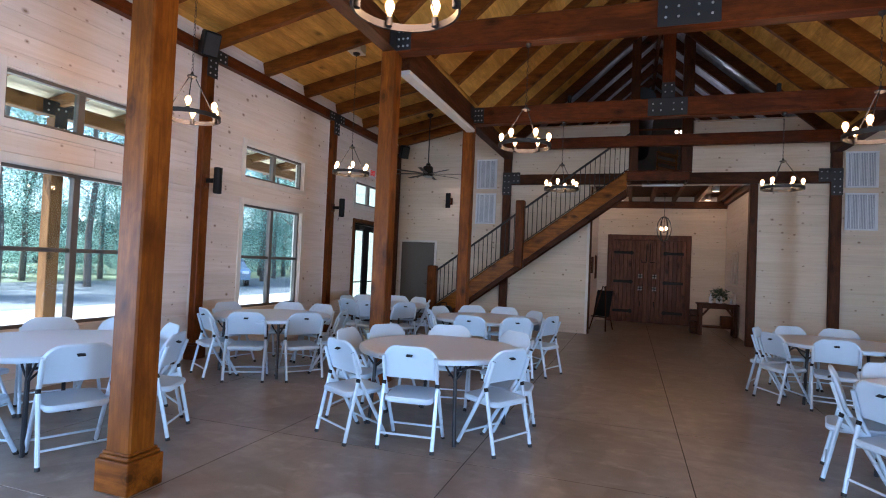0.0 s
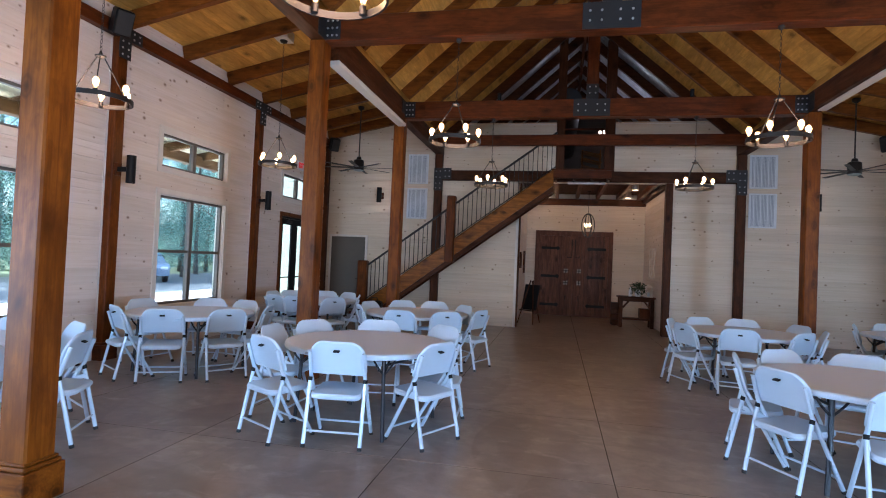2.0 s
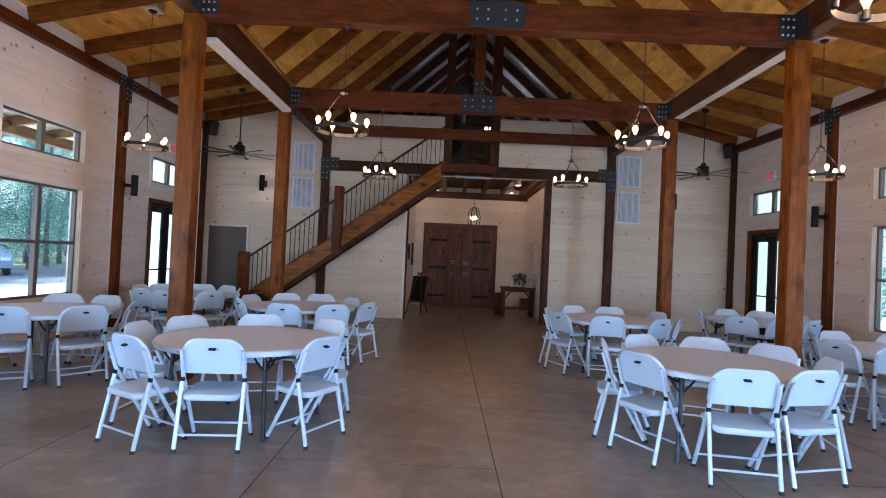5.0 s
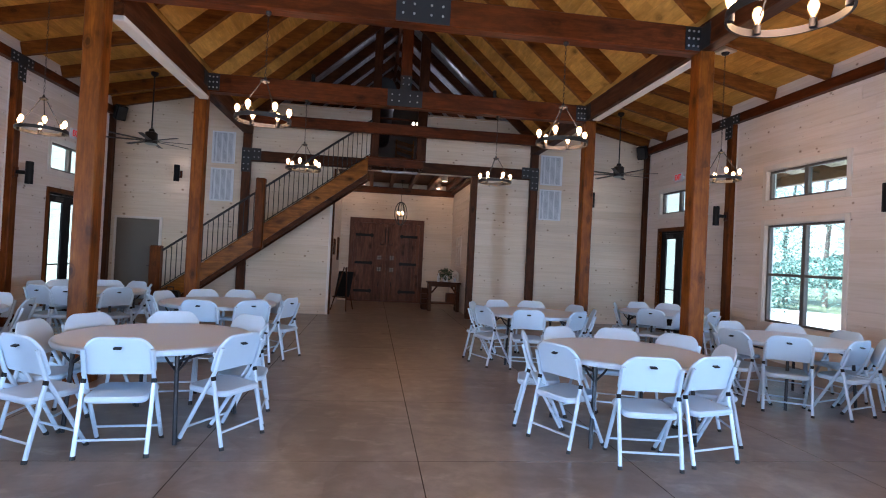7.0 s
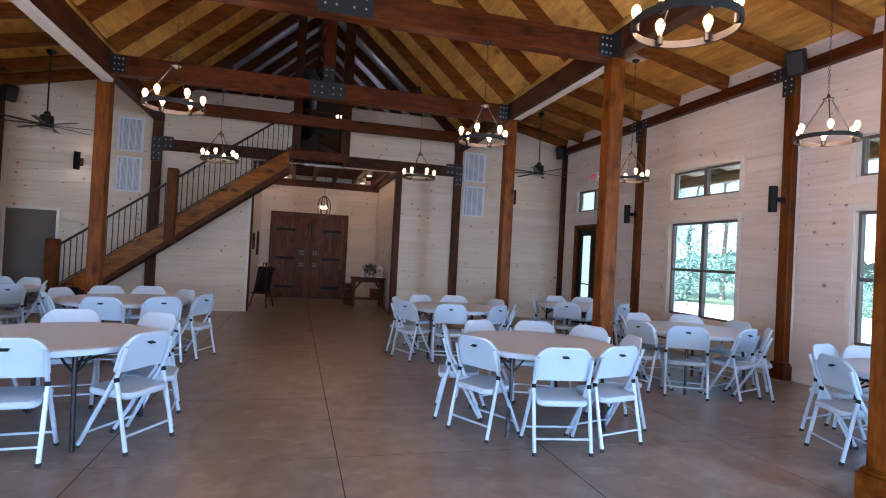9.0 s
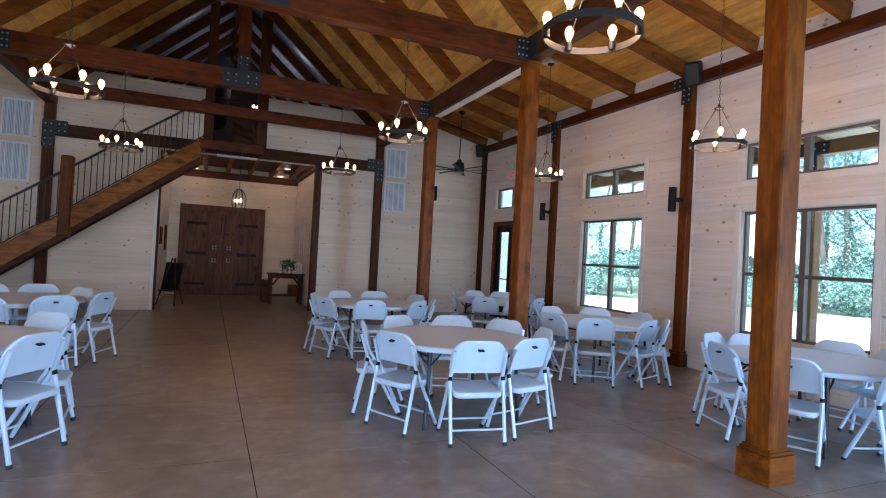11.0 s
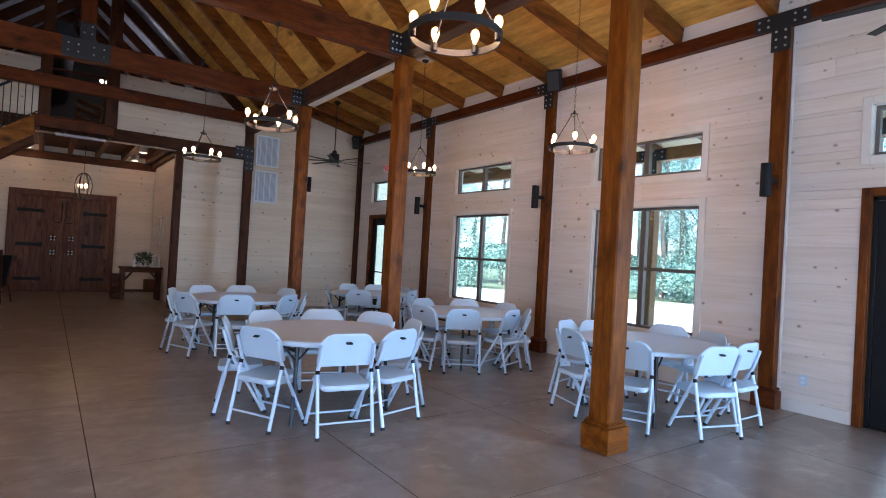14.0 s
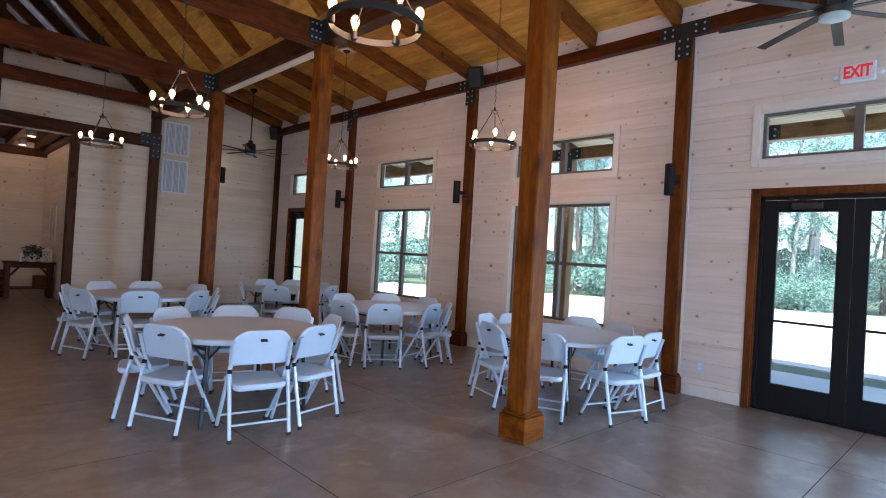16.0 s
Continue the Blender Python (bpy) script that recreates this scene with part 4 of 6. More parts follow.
def round_table():
    ob = thing("round_table", (0, 0, 0), "round white folding table with a speckled beige top and dark legs", "table", "round tables")
    top = part("tabletop", lathe([(0.735, 0.688), (0.757, 0.692), (0.763, 0.705), (0.763, 0.722), (0.757, 0.733), (0.74, 0.737), (0.738, 0.735)], 56), PLASTIC, ob, "white rim and body of the tabletop")
    part("surface", lathe([(0.742, 0.7345), (0.739, 0.7385)], 56), TABLE_TOP, top, "speckled beige laminate surface")
    part("label", moved(cbox(-0.045, 0.045, -0.003, 0.003, -0.009, 0.009, 0.002), Matrix.Translation((-0.05, -0.762, 0.712))), GRILLE_DARK, top, "small grey maker's label")
    for sy in (-1, 1):
        for sx in (-1, 1):
            part("leg", tube([(sx * 0.445, sy * 0.40, 0.69), (sx * 0.455, sy * 0.41, 0.45), (sx * 0.48, sy * 0.43, 0.0)], 0.0175), TABLE_LEG, ob, "dark grey steel leg")
            part("brace", tube([(sx * 0.452, sy * 0.407, 0.54), (sx * 0.52, sy * 0.42, 0.61), (sx * 0.57, sy * 0.42, 0.685)], 0.009), TABLE_LEG, ob, "curved steel brace")
            part("brace", tube([(sx * 0.452, sy * 0.407, 0.54), (sx * 0.37, sy * 0.395, 0.61), (sx * 0.30, sy * 0.38, 0.685)], 0.009), TABLE_LEG, ob, "curved steel brace")
            part("brace", tube([(sx * 0.452, sy * 0.407, 0.53), (sx * 0.36, sy * 0.15, 0.685)], 0.009), TABLE_LEG, ob)
    for sx in (-1, 1):
        part("cross_bar", tube([(sx * 0.448, -0.402, 0.62), (sx * 0.448, 0.402, 0.62)], 0.011), TABLE_LEG, ob)
    return ob


CHAIR, TABLE = folding_chair(), round_table()
used = {"chair": False, "table": False}
jig = random.Random(21)


def set_table(x, y, turn, chairs):
    """A table at (x, y); each chair is (angle round the table, distance of its rear feet, turn off the centre)."""
    m = pose(x, y, 0, 0, 0, turn)
    if used["table"]:
        copy_thing(TABLE, m)
    else:
        TABLE.matrix_basis, used["table"] = m, True
    for c in chairs:
        a, r = c[0], c[1]
        off = c[2] if len(c) > 2 else jig.uniform(-6, 6)
        t, face = radians(a), radians(a + 180 + off)
        px = x + r * math.cos(t) + 0.2145 * math.cos(face)
        py = y + r * math.sin(t) + 0.2145 * math.sin(face)
        m = pose(px, py, 0, 0, 0, a + 90 + off)
        if used["chair"]:
            copy_thing(CHAIR, m)
        else:
            CHAIR.matrix_basis, used["chair"] = m, True


set_table(-2.19, 4.90, -16, ((-129.5, 1.06, 10), (-176, 1.02), (-89, 0.835, 5), (-29.5, 0.945, 1.5), (52, 1.0), (149, 0.98), (102, 0.93), (8, 0.89)))
set_table(1.87, 4.77, 3, ((160, 0.945, 4), (-154.5, 0.88, 2), (-101, 0.955, 2.5), (-64, 0.93, -11), (-13, 0.98, 0), (112.5, 0.92), (68, 0.92), (29, 1.0)))
set_table(4.87, 3.25, 0, ((104, 1.0, 0), (160, 0.955, 2), (-158, 0.955, 3), (-104, 0.98, -3), (-70.5, 0.99, -20), (-19, 0.9), (18, 0.96), (79, 0.87)))
set_table(4.62, 6.00, 5, ((-172, 0.92, 4), (-131, 0.85, 10), (-77, 0.84, 7), (5, 0.88), (55, 0.9), (106, 0.9), (150, 0.92), (-49, 0.92, 10)))
set_table(-2.52, 7.97, 0, ((166, 0.91), (-91, 0.96), (-50, 0.98), (121, 0.95), (86, 0.98), (38, 0.87), (-10, 1.06, -10), (-150, 0.92)))
set_table(2.01, 8.13, 0, ((163, 0.96), (-153, 1.0, -4), (-108, 0.855, 8), (-58, 0.95, 5), (114, 0.93), (73, 0.95), (22, 0.97), (-23, 0.98)))
set_table(-5.04, 6.21, -5, ((170, 0.96), (-75.5, 0.85, 14), (-26, 0.88, -10), (110, 0.92), (75, 0.95), (-121, 0.94, 1), (20, 1.0)))
set_table(-5.04, 3.22, -5, ((-24, 0.97, 0), (145, 0.95), (62, 1.0, 0), (25, 1.06, 0), (190, 0.95), (-75, 0.95), (-125, 0.95), (104, 0.95)))
set_table(-4.74, 9.14, 0, ((178, 0.88), (146, 0.88), (99, 0.87), (65, 0.91), (-116, 0.88), (-88, 0.85), (-43, 0.95), (15, 0.85)))
set_table(4.65, 8.94, 0, ((150, 0.88), (94, 0.92), (-134, 0.88), (56, 0.92), (11, 0.88), (-57, 0.88), (-95, 0.9), (-15, 0.9)))


# ---- chandeliers, lantern, fans, wall lights ----
BULB_MESH = as_mesh("bulb", lathe([(0.012, 0.0), (0.016, 0.012), (0.031, 0.05), (0.034, 0.072), (0.027, 0.098), (0.012, 0.112), (0.002, 0.115)], 14), BULB)
CORE_MESH = as_mesh("filament", lathe([(0.003, 0.010), (0.013, 0.026), (0.026, 0.052), (0.028, 0.074), (0.018, 0.098), (0.002, 0.106)], 10), FILAMENT)
SOCKET_MESH = as_mesh("socket", lathe([(0.008, -0.06), (0.02, -0.055), (0.02, -0.004), (0.014, 0.0)], 12), IRON)


def chandelier(at, top, plate, turn):
    ob = thing("chandelier", at, "round dark iron ring chandelier with six glowing filament bulbs", "chandelier", "ring chandeliers", turn=turn)
    part("ring", lathe([(0.290, -0.022), (0.304, -0.022), (0.304, 0.022), (0.290, 0.022)], 48, True), IRON, ob, "dark bronze iron ring")
    for i in range(6):
        t = math.tau * i / 6
        p = (0.274 * math.cos(t), 0.274 * math.sin(t), 0.042)
        s = shared("socket", SOCKET_MESH, ob, Matrix.Translation(p))
        bulb = shared("bulb", BULB_MESH, ob, Matrix.Translation(p) @ Matrix.Diagonal((0.95, 0.95, 0.97, 1)))
        shared("filament", CORE_MESH, bulb, Matrix.Identity(4))
    for i in range(3):
        t = math.tau * (i + 0.5) / 3
        part("rod", tube([(0.295 * math.cos(t), 0.295 * math.sin(t), 0.02), (0.03 * math.cos(t), 0.03 * math.sin(t), 0.43)], 0.006, 6), IRON, ob)
    part("hub", lathe([(0.006, 0.40), (0.05, 0.42), (0.052, 0.432), (0.02, 0.445), (0.008, 0.48)], 16), IRON, ob)
    links = []
    z, i = 0.48, 0
    while z < top - at[2] - 0.03:
        ring = [(0.011 * math.cos(a), 0.0, z + 0.02 + 0.022 * math.sin(a)) for a in (0, 1.05, 2.1, 3.14, 4.19, 5.24)]
        if i % 2:
            ring = [(0.0, x, zz) for x, _, zz in ring]
        links.append(tube(ring, 0.003, 4, True))
        z += 0.036
        i += 1
    part("chain", joined(*links), IRON, ob, "slender iron chain")
    h = top - at[2]
    r = 0.062 if plate else 0.034
    part("canopy", lathe([(0.012, h - 0.045), (r * 0.8, h - 0.03), (r, h - 0.006), (r, h - 0.001)], 20), IRON, ob)
    if plate:
        part("mounting_block", cbox(-0.12, 0.12, -0.12, 0.12, h - 0.002, h + 0.16, 0.006), WHITE_TRIM, ob, "white mounting block on the ceiling")
    return ob


turns = random.Random(4)
for sx in (-1, 1):
    for y in ROWS:
        chandelier((sx * 1.715, y, 2.93), 4.133, False, turns.uniform(0, 60))
    for y in (4.49, 8.0):
        chandelier((sx * 4.95, y, 2.955), 4.97, True, turns.uniform(0, 60))


def ceiling_fan(at, top, turn):
    ob = thing("ceiling_fan", at, "dark bronze ceiling fan with long narrow blades on a down rod", "fan", "ceiling fans", turn=turn)
    part("down_rod", tube([(0, 0, 0.1), (0, 0, top - at[2])], 0.014, 10), IRON, ob)
    part("motor", lathe([(0.02, 0.26), (0.05, 0.245), (0.06, 0.19), (0.105, 0.175), (0.118, 0.155), (0.12, 0.03), (0.12, -0.045), (0.115, -0.055)], 28), IRON, ob, "dark motor housing")
    part("light_lens", lathe([(0.112, -0.05), (0.108, -0.072), (0.06, -0.085), (0.01, -0.088)], 24), LENS, ob, "pale round lens")
    part("canopy", lathe([(0.02, top - at[2] - 0.07), (0.07, top - at[2] - 0.03), (0.075, top - at[2] + 0.02)], 18), IRON, ob)
    for i in range(8):
        t = math.tau * i / 8
        blade = moved(cbox(0.12, 0.86, -0.042, 0.042, -0.004, 0.004, 0.003), pose(0, 0, 0.0, 0, 0, math.degrees(t)) @ pose(0, 0, 0, 6))
        part("blade", blade, IRON, ob, "narrow dark blade")
    return ob


ceiling_fan((-5.12, 12.02, 3.62), 5.03, 8)
ceiling_fan((5.12, 12.02, 3.62), 5.03, 12)
ceiling_fan((4.95, 0.9, 3.68), 5.05, 8)


def wall_light(at, turn, wide=0.058):
    """A cylinder that shines up and down, on an arm; local -y points into the room."""
    ob = thing("wall_light", at, "black cylinder wall light on a short arm", "wall light", "cylinder wall lights", turn=turn)
    part("cylinder", lathe([(wide - 0.006, -0.17), (wide, -0.185), (wide, 0.185), (wide - 0.006, 0.17)], 24), BLACK, ob)
    part("arm", cbox(-0.025, 0.025, wide - 0.01, 0.2, -0.03, 0.03), BLACK, ob)
    part("backplate", cbox(-0.055, 0.055, 0.195, 0.22, -0.085, 0.085), WOOD[2], ob, "stained backing block")
    return ob


for sx in (-1, 1):
    for y in WALL_ROWS:
        wall_light((sx * (W - 0.33), y, 2.57), -90 if sx > 0 else 90)
    wall_light((sx * 4.95, YB - 0.22, 3.12), 0, 0.062)


def loudspeaker(at, turn, big):
    s = 0.74 if big else 0.66
    ob = thing("loudspeaker", at, "black loudspeaker tilted down from a wall bracket", "loudspeaker", "wall loudspeakers")
    ob.matrix_basis = pose(*at) @ pose(0, 0, 0, 0, 0, turn) @ pose(0, 0, 0, 24)
    part("cabinet", cbox(-0.15 * s, 0.15 * s, -0.12 * s, 0.13 * s, -0.22 * s, 0.22 * s, 0.02), BLACK, ob)
    part("grille", cbox(-0.13 * s, 0.13 * s, -0.135 * s, -0.118 * s, -0.2 * s, 0.2 * s, 0.006), RUBBER, ob, "black mesh grille")
    part("bracket", joined(cbox(-0.03, 0.03, 0.12 * s, 0.26, -0.03, 0.03), cbox(-0.06, 0.06, 0.24, 0.262, -0.08, 0.08)), STEEL, ob)


for sx in (-1, 1):
    loudspeaker((sx * (W - 0.36), 5.97, 4.43), -62 if sx > 0 else 62, True)
    loudspeaker((sx * (W - 0.3), YB - 0.3, 4.38), -45 if sx > 0 else 45, True)


# ---- end wall: stair, door, grilles ----
SY = 12.68                      # near face of the stair
ST_A, ST_S = (-4.195, 1.086), 0.74


def stair_z(x):
    return ST_A[1] + ST_S * (x - ST_A[0])


stair = thing("staircase", (0, 0, 0), "stained timber staircase with iron balusters up to the loft", "staircase")
x0, x1 = -5.14, -0.645


def raking_board(y0, y1, up, down):
    """A board along the flight between two distances under the stringer's top edge."""
    q = []
    for yy in (y0, y1):
        q += [(x0, yy, max(0.0, stair_z(x0) - down)), (x0, yy, stair_z(x0) - up), (x1, yy, stair_z(x1) - up), (x1, yy, stair_z(x1) - down), (x0 + max(0.01, (down - stair_z(x0)) / ST_S), yy, 0.0)]
    q = [(x, y, max(0.0, z)) for x, y, z in q]
    return q, [(0, 4, 3, 2, 1), (5, 6, 7, 8, 9), (0, 1, 6, 5), (1, 2, 7, 6), (2, 3, 8, 7), (3, 4, 9, 8), (4, 0, 5, 9)]


for y0, y1 in ((SY, SY + 0.065), (YB - 0.115, YB - 0.075)):
    part("stringer", raking_board(y0, y1, 0.0, 0.36), WOOD_STAIR, stair, "broad golden timber stringer", False)
    part("lower_band", raking_board(y0 + 0.015, y1, 0.362, 0.495), WOOD_DARK[0], stair, "dark band under the stringer", False)
part("cap_strip", beam((x0, SY + 0.03, stair_z(x0) + 0.012), (x1, SY + 0.03, stair_z(x1) + 0.012), 0.085, 0.022), WOOD_STAIR, stair, "golden cap along the stringer")
n_steps = 19
for i in range(n_steps):
    z = 0.187 * (i + 1)
    x = ST_A[0] + (z - ST_A[1] - 0.03) / ST_S
    part("tread", cbox(x - 0.03, x + 0.27, SY + 0.066, YB - 0.12, z - 0.045, z, 0.006), WOOD[1], stair)
for xa, xb, zb, zt in ((-5.26, -5.03, 0.0, 1.456), (-3.105, -2.895, stair_z(-3.0) - 0.47, 3.08)):
    nw = part("newel", cbox(xa, xb, SY - 0.075, SY + 0.12, zb, zt, 0.022), WOOD_WALL, stair, "square stained newel post")
rs = (4.16 - 1.345) / (-1.18 + 5.03)
for xa, xb in ((-5.03, -3.105), (-2.895, -0.60)):
    part("handrail", beam((xa, SY + 0.03, 1.345 + rs * (xa + 5.03)), (xb, SY + 0.03, 1.345 + rs * (xb + 5.03)), 0.05, 0.045), IRON, stair, "dark handrail")
    part("bottom_rail", beam((xa, SY + 0.03, stair_z(xa) + 0.06), (xb, SY + 0.03, stair_z(xb) + 0.06), 0.03, 0.02), IRON, stair)
bal = as_mesh("baluster", cbox(-0.008, 0.008, -0.008, 0.008, 0, 0.775, 0.001), IRON, False)
x = -4.94
while x < -0.68:
    if not -3.13 < x < -2.87:
        shared("baluster", bal, stair, pose(x, SY + 0.03, stair_z(x) + 0.06))
    x += 0.106
landing = thing("stair_landing", (0, 0, 0), "small timber landing at the head of the stair", "landing")
part("deck", cbox(-0.66, 0.63, SY + 0.03, YB - 0.122, 3.64, 3.7, 0.006), WOOD[0], landing)
part("rim", joined(cbox(-0.66, 0.63, SY, SY + 0.045, 3.53, 3.715, 0.006), cbox(-0.70, 0.68, SY - 0.02, SY + 0.06, 3.715, 3.745, 0.006)), WOOD[0], landing, "stained rim board")
for xx in (-0.62, -0.2, 0.2, 0.56):
    part("joist", cbox(xx, xx + 0.05, SY + 0.045, YB - 0.122, 3.5, 3.64), WOOD_DARK[1], landing)
bar = thing("metal_bar", (0.1, SY + 0.24, 3.455), "shiny round metal bar fixed under the landing", "bar")
part("tube", tube([(-0.42, 0, 0), (0.42, 0, 0)], 0.035, 14), BOLT, bar)
for xx in (-0.3, 0.3):
    part("clamp", cbox(xx - 0.02, xx + 0.02, -0.03, 0.03, 0.0, 0.05, 0.004), STEEL, bar)
for xa, xb in ((-0.62, -0.42), (0.50, 0.73)):
    solid("loft_post", cbox(xa, xb, YB - 0.06 + 0.0, YB + 0.14, 3.785, RIDGE - (abs((xa + xb) / 2)) * MAIN_S - 0.2, 0.01), WOOD_DARK[2], "stained timber post beside the loft opening", "post", "posts of the loft opening")
gate = thing("loft_gate", (0.04, YB + 0.16, 3.84), "low iron and timber rail across the loft opening", "railing")
part("top_rail", cbox(-0.46, 0.46, -0.02, 0.03, 0.98, 1.02), WOOD[0], gate)
for i in range(2):
    part("bar", cbox(-0.44, 0.44, -0.005, 0.005, 0.62 + 0.22 * i, 0.64 + 0.22 * i, 0.002), IRON, gate)
# dark duct and rack seen in the loft
duct = solid("air_duct", lathe([(0.3, 0.0), (0.3, 6.0)], 24), STEEL, "round dark air duct hanging in the loft", "duct")
duct.matrix_basis = pose(-0.35, YB + 0.3, 5.6, -90)
rack = thing("storage_rack", (0.25, 14.6, 3.83), "wooden storage rack in the dark loft", "rack")
for xx in (-0.2, 0.25):
    for yy in (0, 0.4):
        part("upright", tube([(xx, yy, 0), (xx, yy, 0.75)], 0.012), WOOD_STAIR, rack)
for i in range(4):
    part("shelf", moved(cbox(-0.24, 0.29, -0.02, 0.42, 0, 0.015), pose(0, 0, 0.1 + 0.19 * i, 0, 14)), WOOD_STAIR, rack)
for xx in (0.53, 0.65):
    lamp = thing("loft_lamp", (xx, 15.5, 5.26), "small bright lamp in the loft", "lamp", "loft lamps")
    part("glow", lathe([(0.005, -0.05), (0.04, -0.03), (0.04, 0.02), (0.01, 0.04)], 12), DOWNLIGHT, lamp)

door = thing("door_4", (0, 0, 0), "plain grey-brown flush door in the end wall", "door", kind="structure")
part("door_leaf", cbox(-6.25, -5.335, YB - 0.03, YB - 0.002, 0.01, 2.045, 0.004), GREY_DOOR, door)
part("casing", joined(cbox(-6.30, -6.255, YB - 0.035, YB - 0.001, 0, 2.1, 0.003), cbox(-5.33, -5.27, YB - 0.035, YB - 0.001, 0, 2.1, 0.003), cbox(-6.255, -5.33, YB - 0.035, YB - 0.001, 2.05, 2.1, 0.003)), WHITE_TRIM, door, "white casing")
part("lever_handle", joined(cbox(-5.46, -5.40, YB - 0.045, YB - 0.03, 0.92, 1.04), tube([(-5.43, YB - 0.04, 0.98), (-5.43, YB - 0.085, 0.98), (-5.54, YB - 0.085, 0.98)], 0.009)), IRON, door)


def wall_grille(x, z0, z1, w):
    ob = thing("return_grille", (x, YB, (z0 + z1) / 2), "white louvred return air grille on the boarded wall", "grille", "return air grilles")
    h = (z1 - z0) / 2
    # greyer plate paints the shade between the slats
    part("backing", cbox(-w / 2 + 0.02, w / 2 - 0.02, -0.012, -0.001, -h + 0.02, h - 0.02, 0.001), GRILLE_DARK, ob)
    part("rim", joined(cbox(-w / 2, w / 2, -0.03, -0.001, h - 0.035, h), cbox(-w / 2, w / 2, -0.03, -0.001, -h, -h + 0.035), cbox(-w / 2, -w / 2 + 0.035, -0.03, -0.001, -h + 0.035, h - 0.035), cbox(w / 2 - 0.035, w / 2, -0.03, -0.001, -h + 0.035, h - 0.035)), GRILLE, ob, "white rim")
    n = 18
    for i in range(n):
        xx = -w / 2 + 0.045 + (w - 0.09) * i / (n - 1)
        wide = 0.011 if i % 5 == 2 else 0.004
        part("slat", cbox(xx - wide, xx + wide, -0.024 if i % 5 == 2 else -0.02, -0.011, -h + 0.034, h - 0.034, 0.001), GRILLE, ob)


for xc, w in ((-4.01, 0.52), (3.93, 0.57)):
    wall_grille(xc, 3.44, 4.19, w)
    wall_grille(xc, 2.56, 3.33, w)


# ---- entrance recess ----
ent = thing("door_5", (0, YD, 0), "heavy double plank doors with iron straps in a dark timber frame", "door", kind="structure")
part("threshold", cbox(-1.18, 1.15, 0.055, 0.16, 0, 2.62, 0.004), WOOD_DOOR[2], ent, "dark backing boards behind the leaves")
part("door_frame", joined(cbox(-1.18, -1.05, -0.06, 0.0, 0, 2.62, 0.008), cbox(1.02, 1.15, -0.06, 0.0, 0, 2.62, 0.008), cbox(-1.05, 1.02, -0.06, 0.0, 2.47, 2.62, 0.008)), WOOD_DOOR[2], ent, "dark stained timber frame")
for s, xa, xb in ((-1, -1.047, -0.017), (1, -0.013, 1.017)):
    leaf = part("door_leaf", cbox(xa, xb, 0.0, 0.05, 0.002, 2.465, 0.003), WOOD_DOOR[2], ent, "dark plank door leaf")
    k2 = 9
    step = (xb - xa) / k2
    for i in range(k2):
        if i in (0, k2 - 1):
            part("stile", cbox(xa + i * step, xa + (i + 1) * step, -0.035, 0.0, 0.002, 2.465, 0.006), WOOD_DOOR[2], leaf)
        else:
            part("plank", cbox(xa + i * step + 0.003, xa + (i + 1) * step - 0.003, -0.022, 0.0, 0.002, 2.465, 0.007), WOOD_DOOR[2], leaf)
    for z in (2.08, 1.21, 0.33):
        ha, hb = (xa + 0.06, xa + 0.56) if s < 0 else (xb - 0.56, xb - 0.06)
        part("strap_hinge", joined(cbox(ha, hb, -0.048, -0.034, z - 0.04, z + 0.04, 0.004), moved(lathe([(0.005, -0.012), (0.06, -0.01), (0.06, 0.004), (0.01, 0.008)], 14), Matrix.Translation((hb if s < 0 else ha, -0.036, z)) @ pose(0, 0, 0, 90))), BLACK, leaf, "black iron strap hinge")
    hx = -0.225 if s < 0 else 0.17
    for z in (1.39, 1.02):
        part("boss_plate", cbox(hx - 0.055, hx + 0.055, -0.034, -0.021, z - 0.055, z + 0.055, 0.004), WHITE_TRIM, leaf, "pale square plate")
        part("cross_boss", joined(cbox(hx - 0.075, hx + 0.075, -0.05, -0.03, z - 0.02, z + 0.02, 0.004), cbox(hx - 0.02, hx + 0.02, -0.05, -0.03, z - 0.075, z + 0.075, 0.004)), BLACK, leaf, "black iron cross boss")
    hook = -0.06 if s < 0 else 0.035
    part("slide_bolt", tube([(hook, -0.045, 2.36), (hook, -0.045, 1.86), (hook + s * -0.0, -0.06, 1.8), (hook + s * 0.14, -0.06, 1.8), (hook + s * 0.14, -0.045, 1.86)], 0.011), BLACK, leaf, "black iron bolt rod with a hooked end")
    part("pull", tube([(hx, -0.03, 0.62), (hx, -0.09, 0.6), (hx, -0.09, 0.5), (hx, -0.03, 0.48)], 0.012), BLACK, leaf)

trim = thing("opening_trim", (0, YB, 0), "dark stained corner posts of the entrance opening", "post", kind="structure")
part("post", cbox(1.90, 2.055, -0.03, 0.16, 0, 3.53, 0.01), WOOD_DARK[2], trim)
part("corner_board", cbox(-1.50, -1.44, -0.028, 0.03, 0, 2.75, 0.004), WHITE_TRIM, trim)
part("corner_strip", cbox(-1.44, -1.40, 0.0, 0.16, 0, 3.5, 0.004), WOOD_DARK[2], trim)

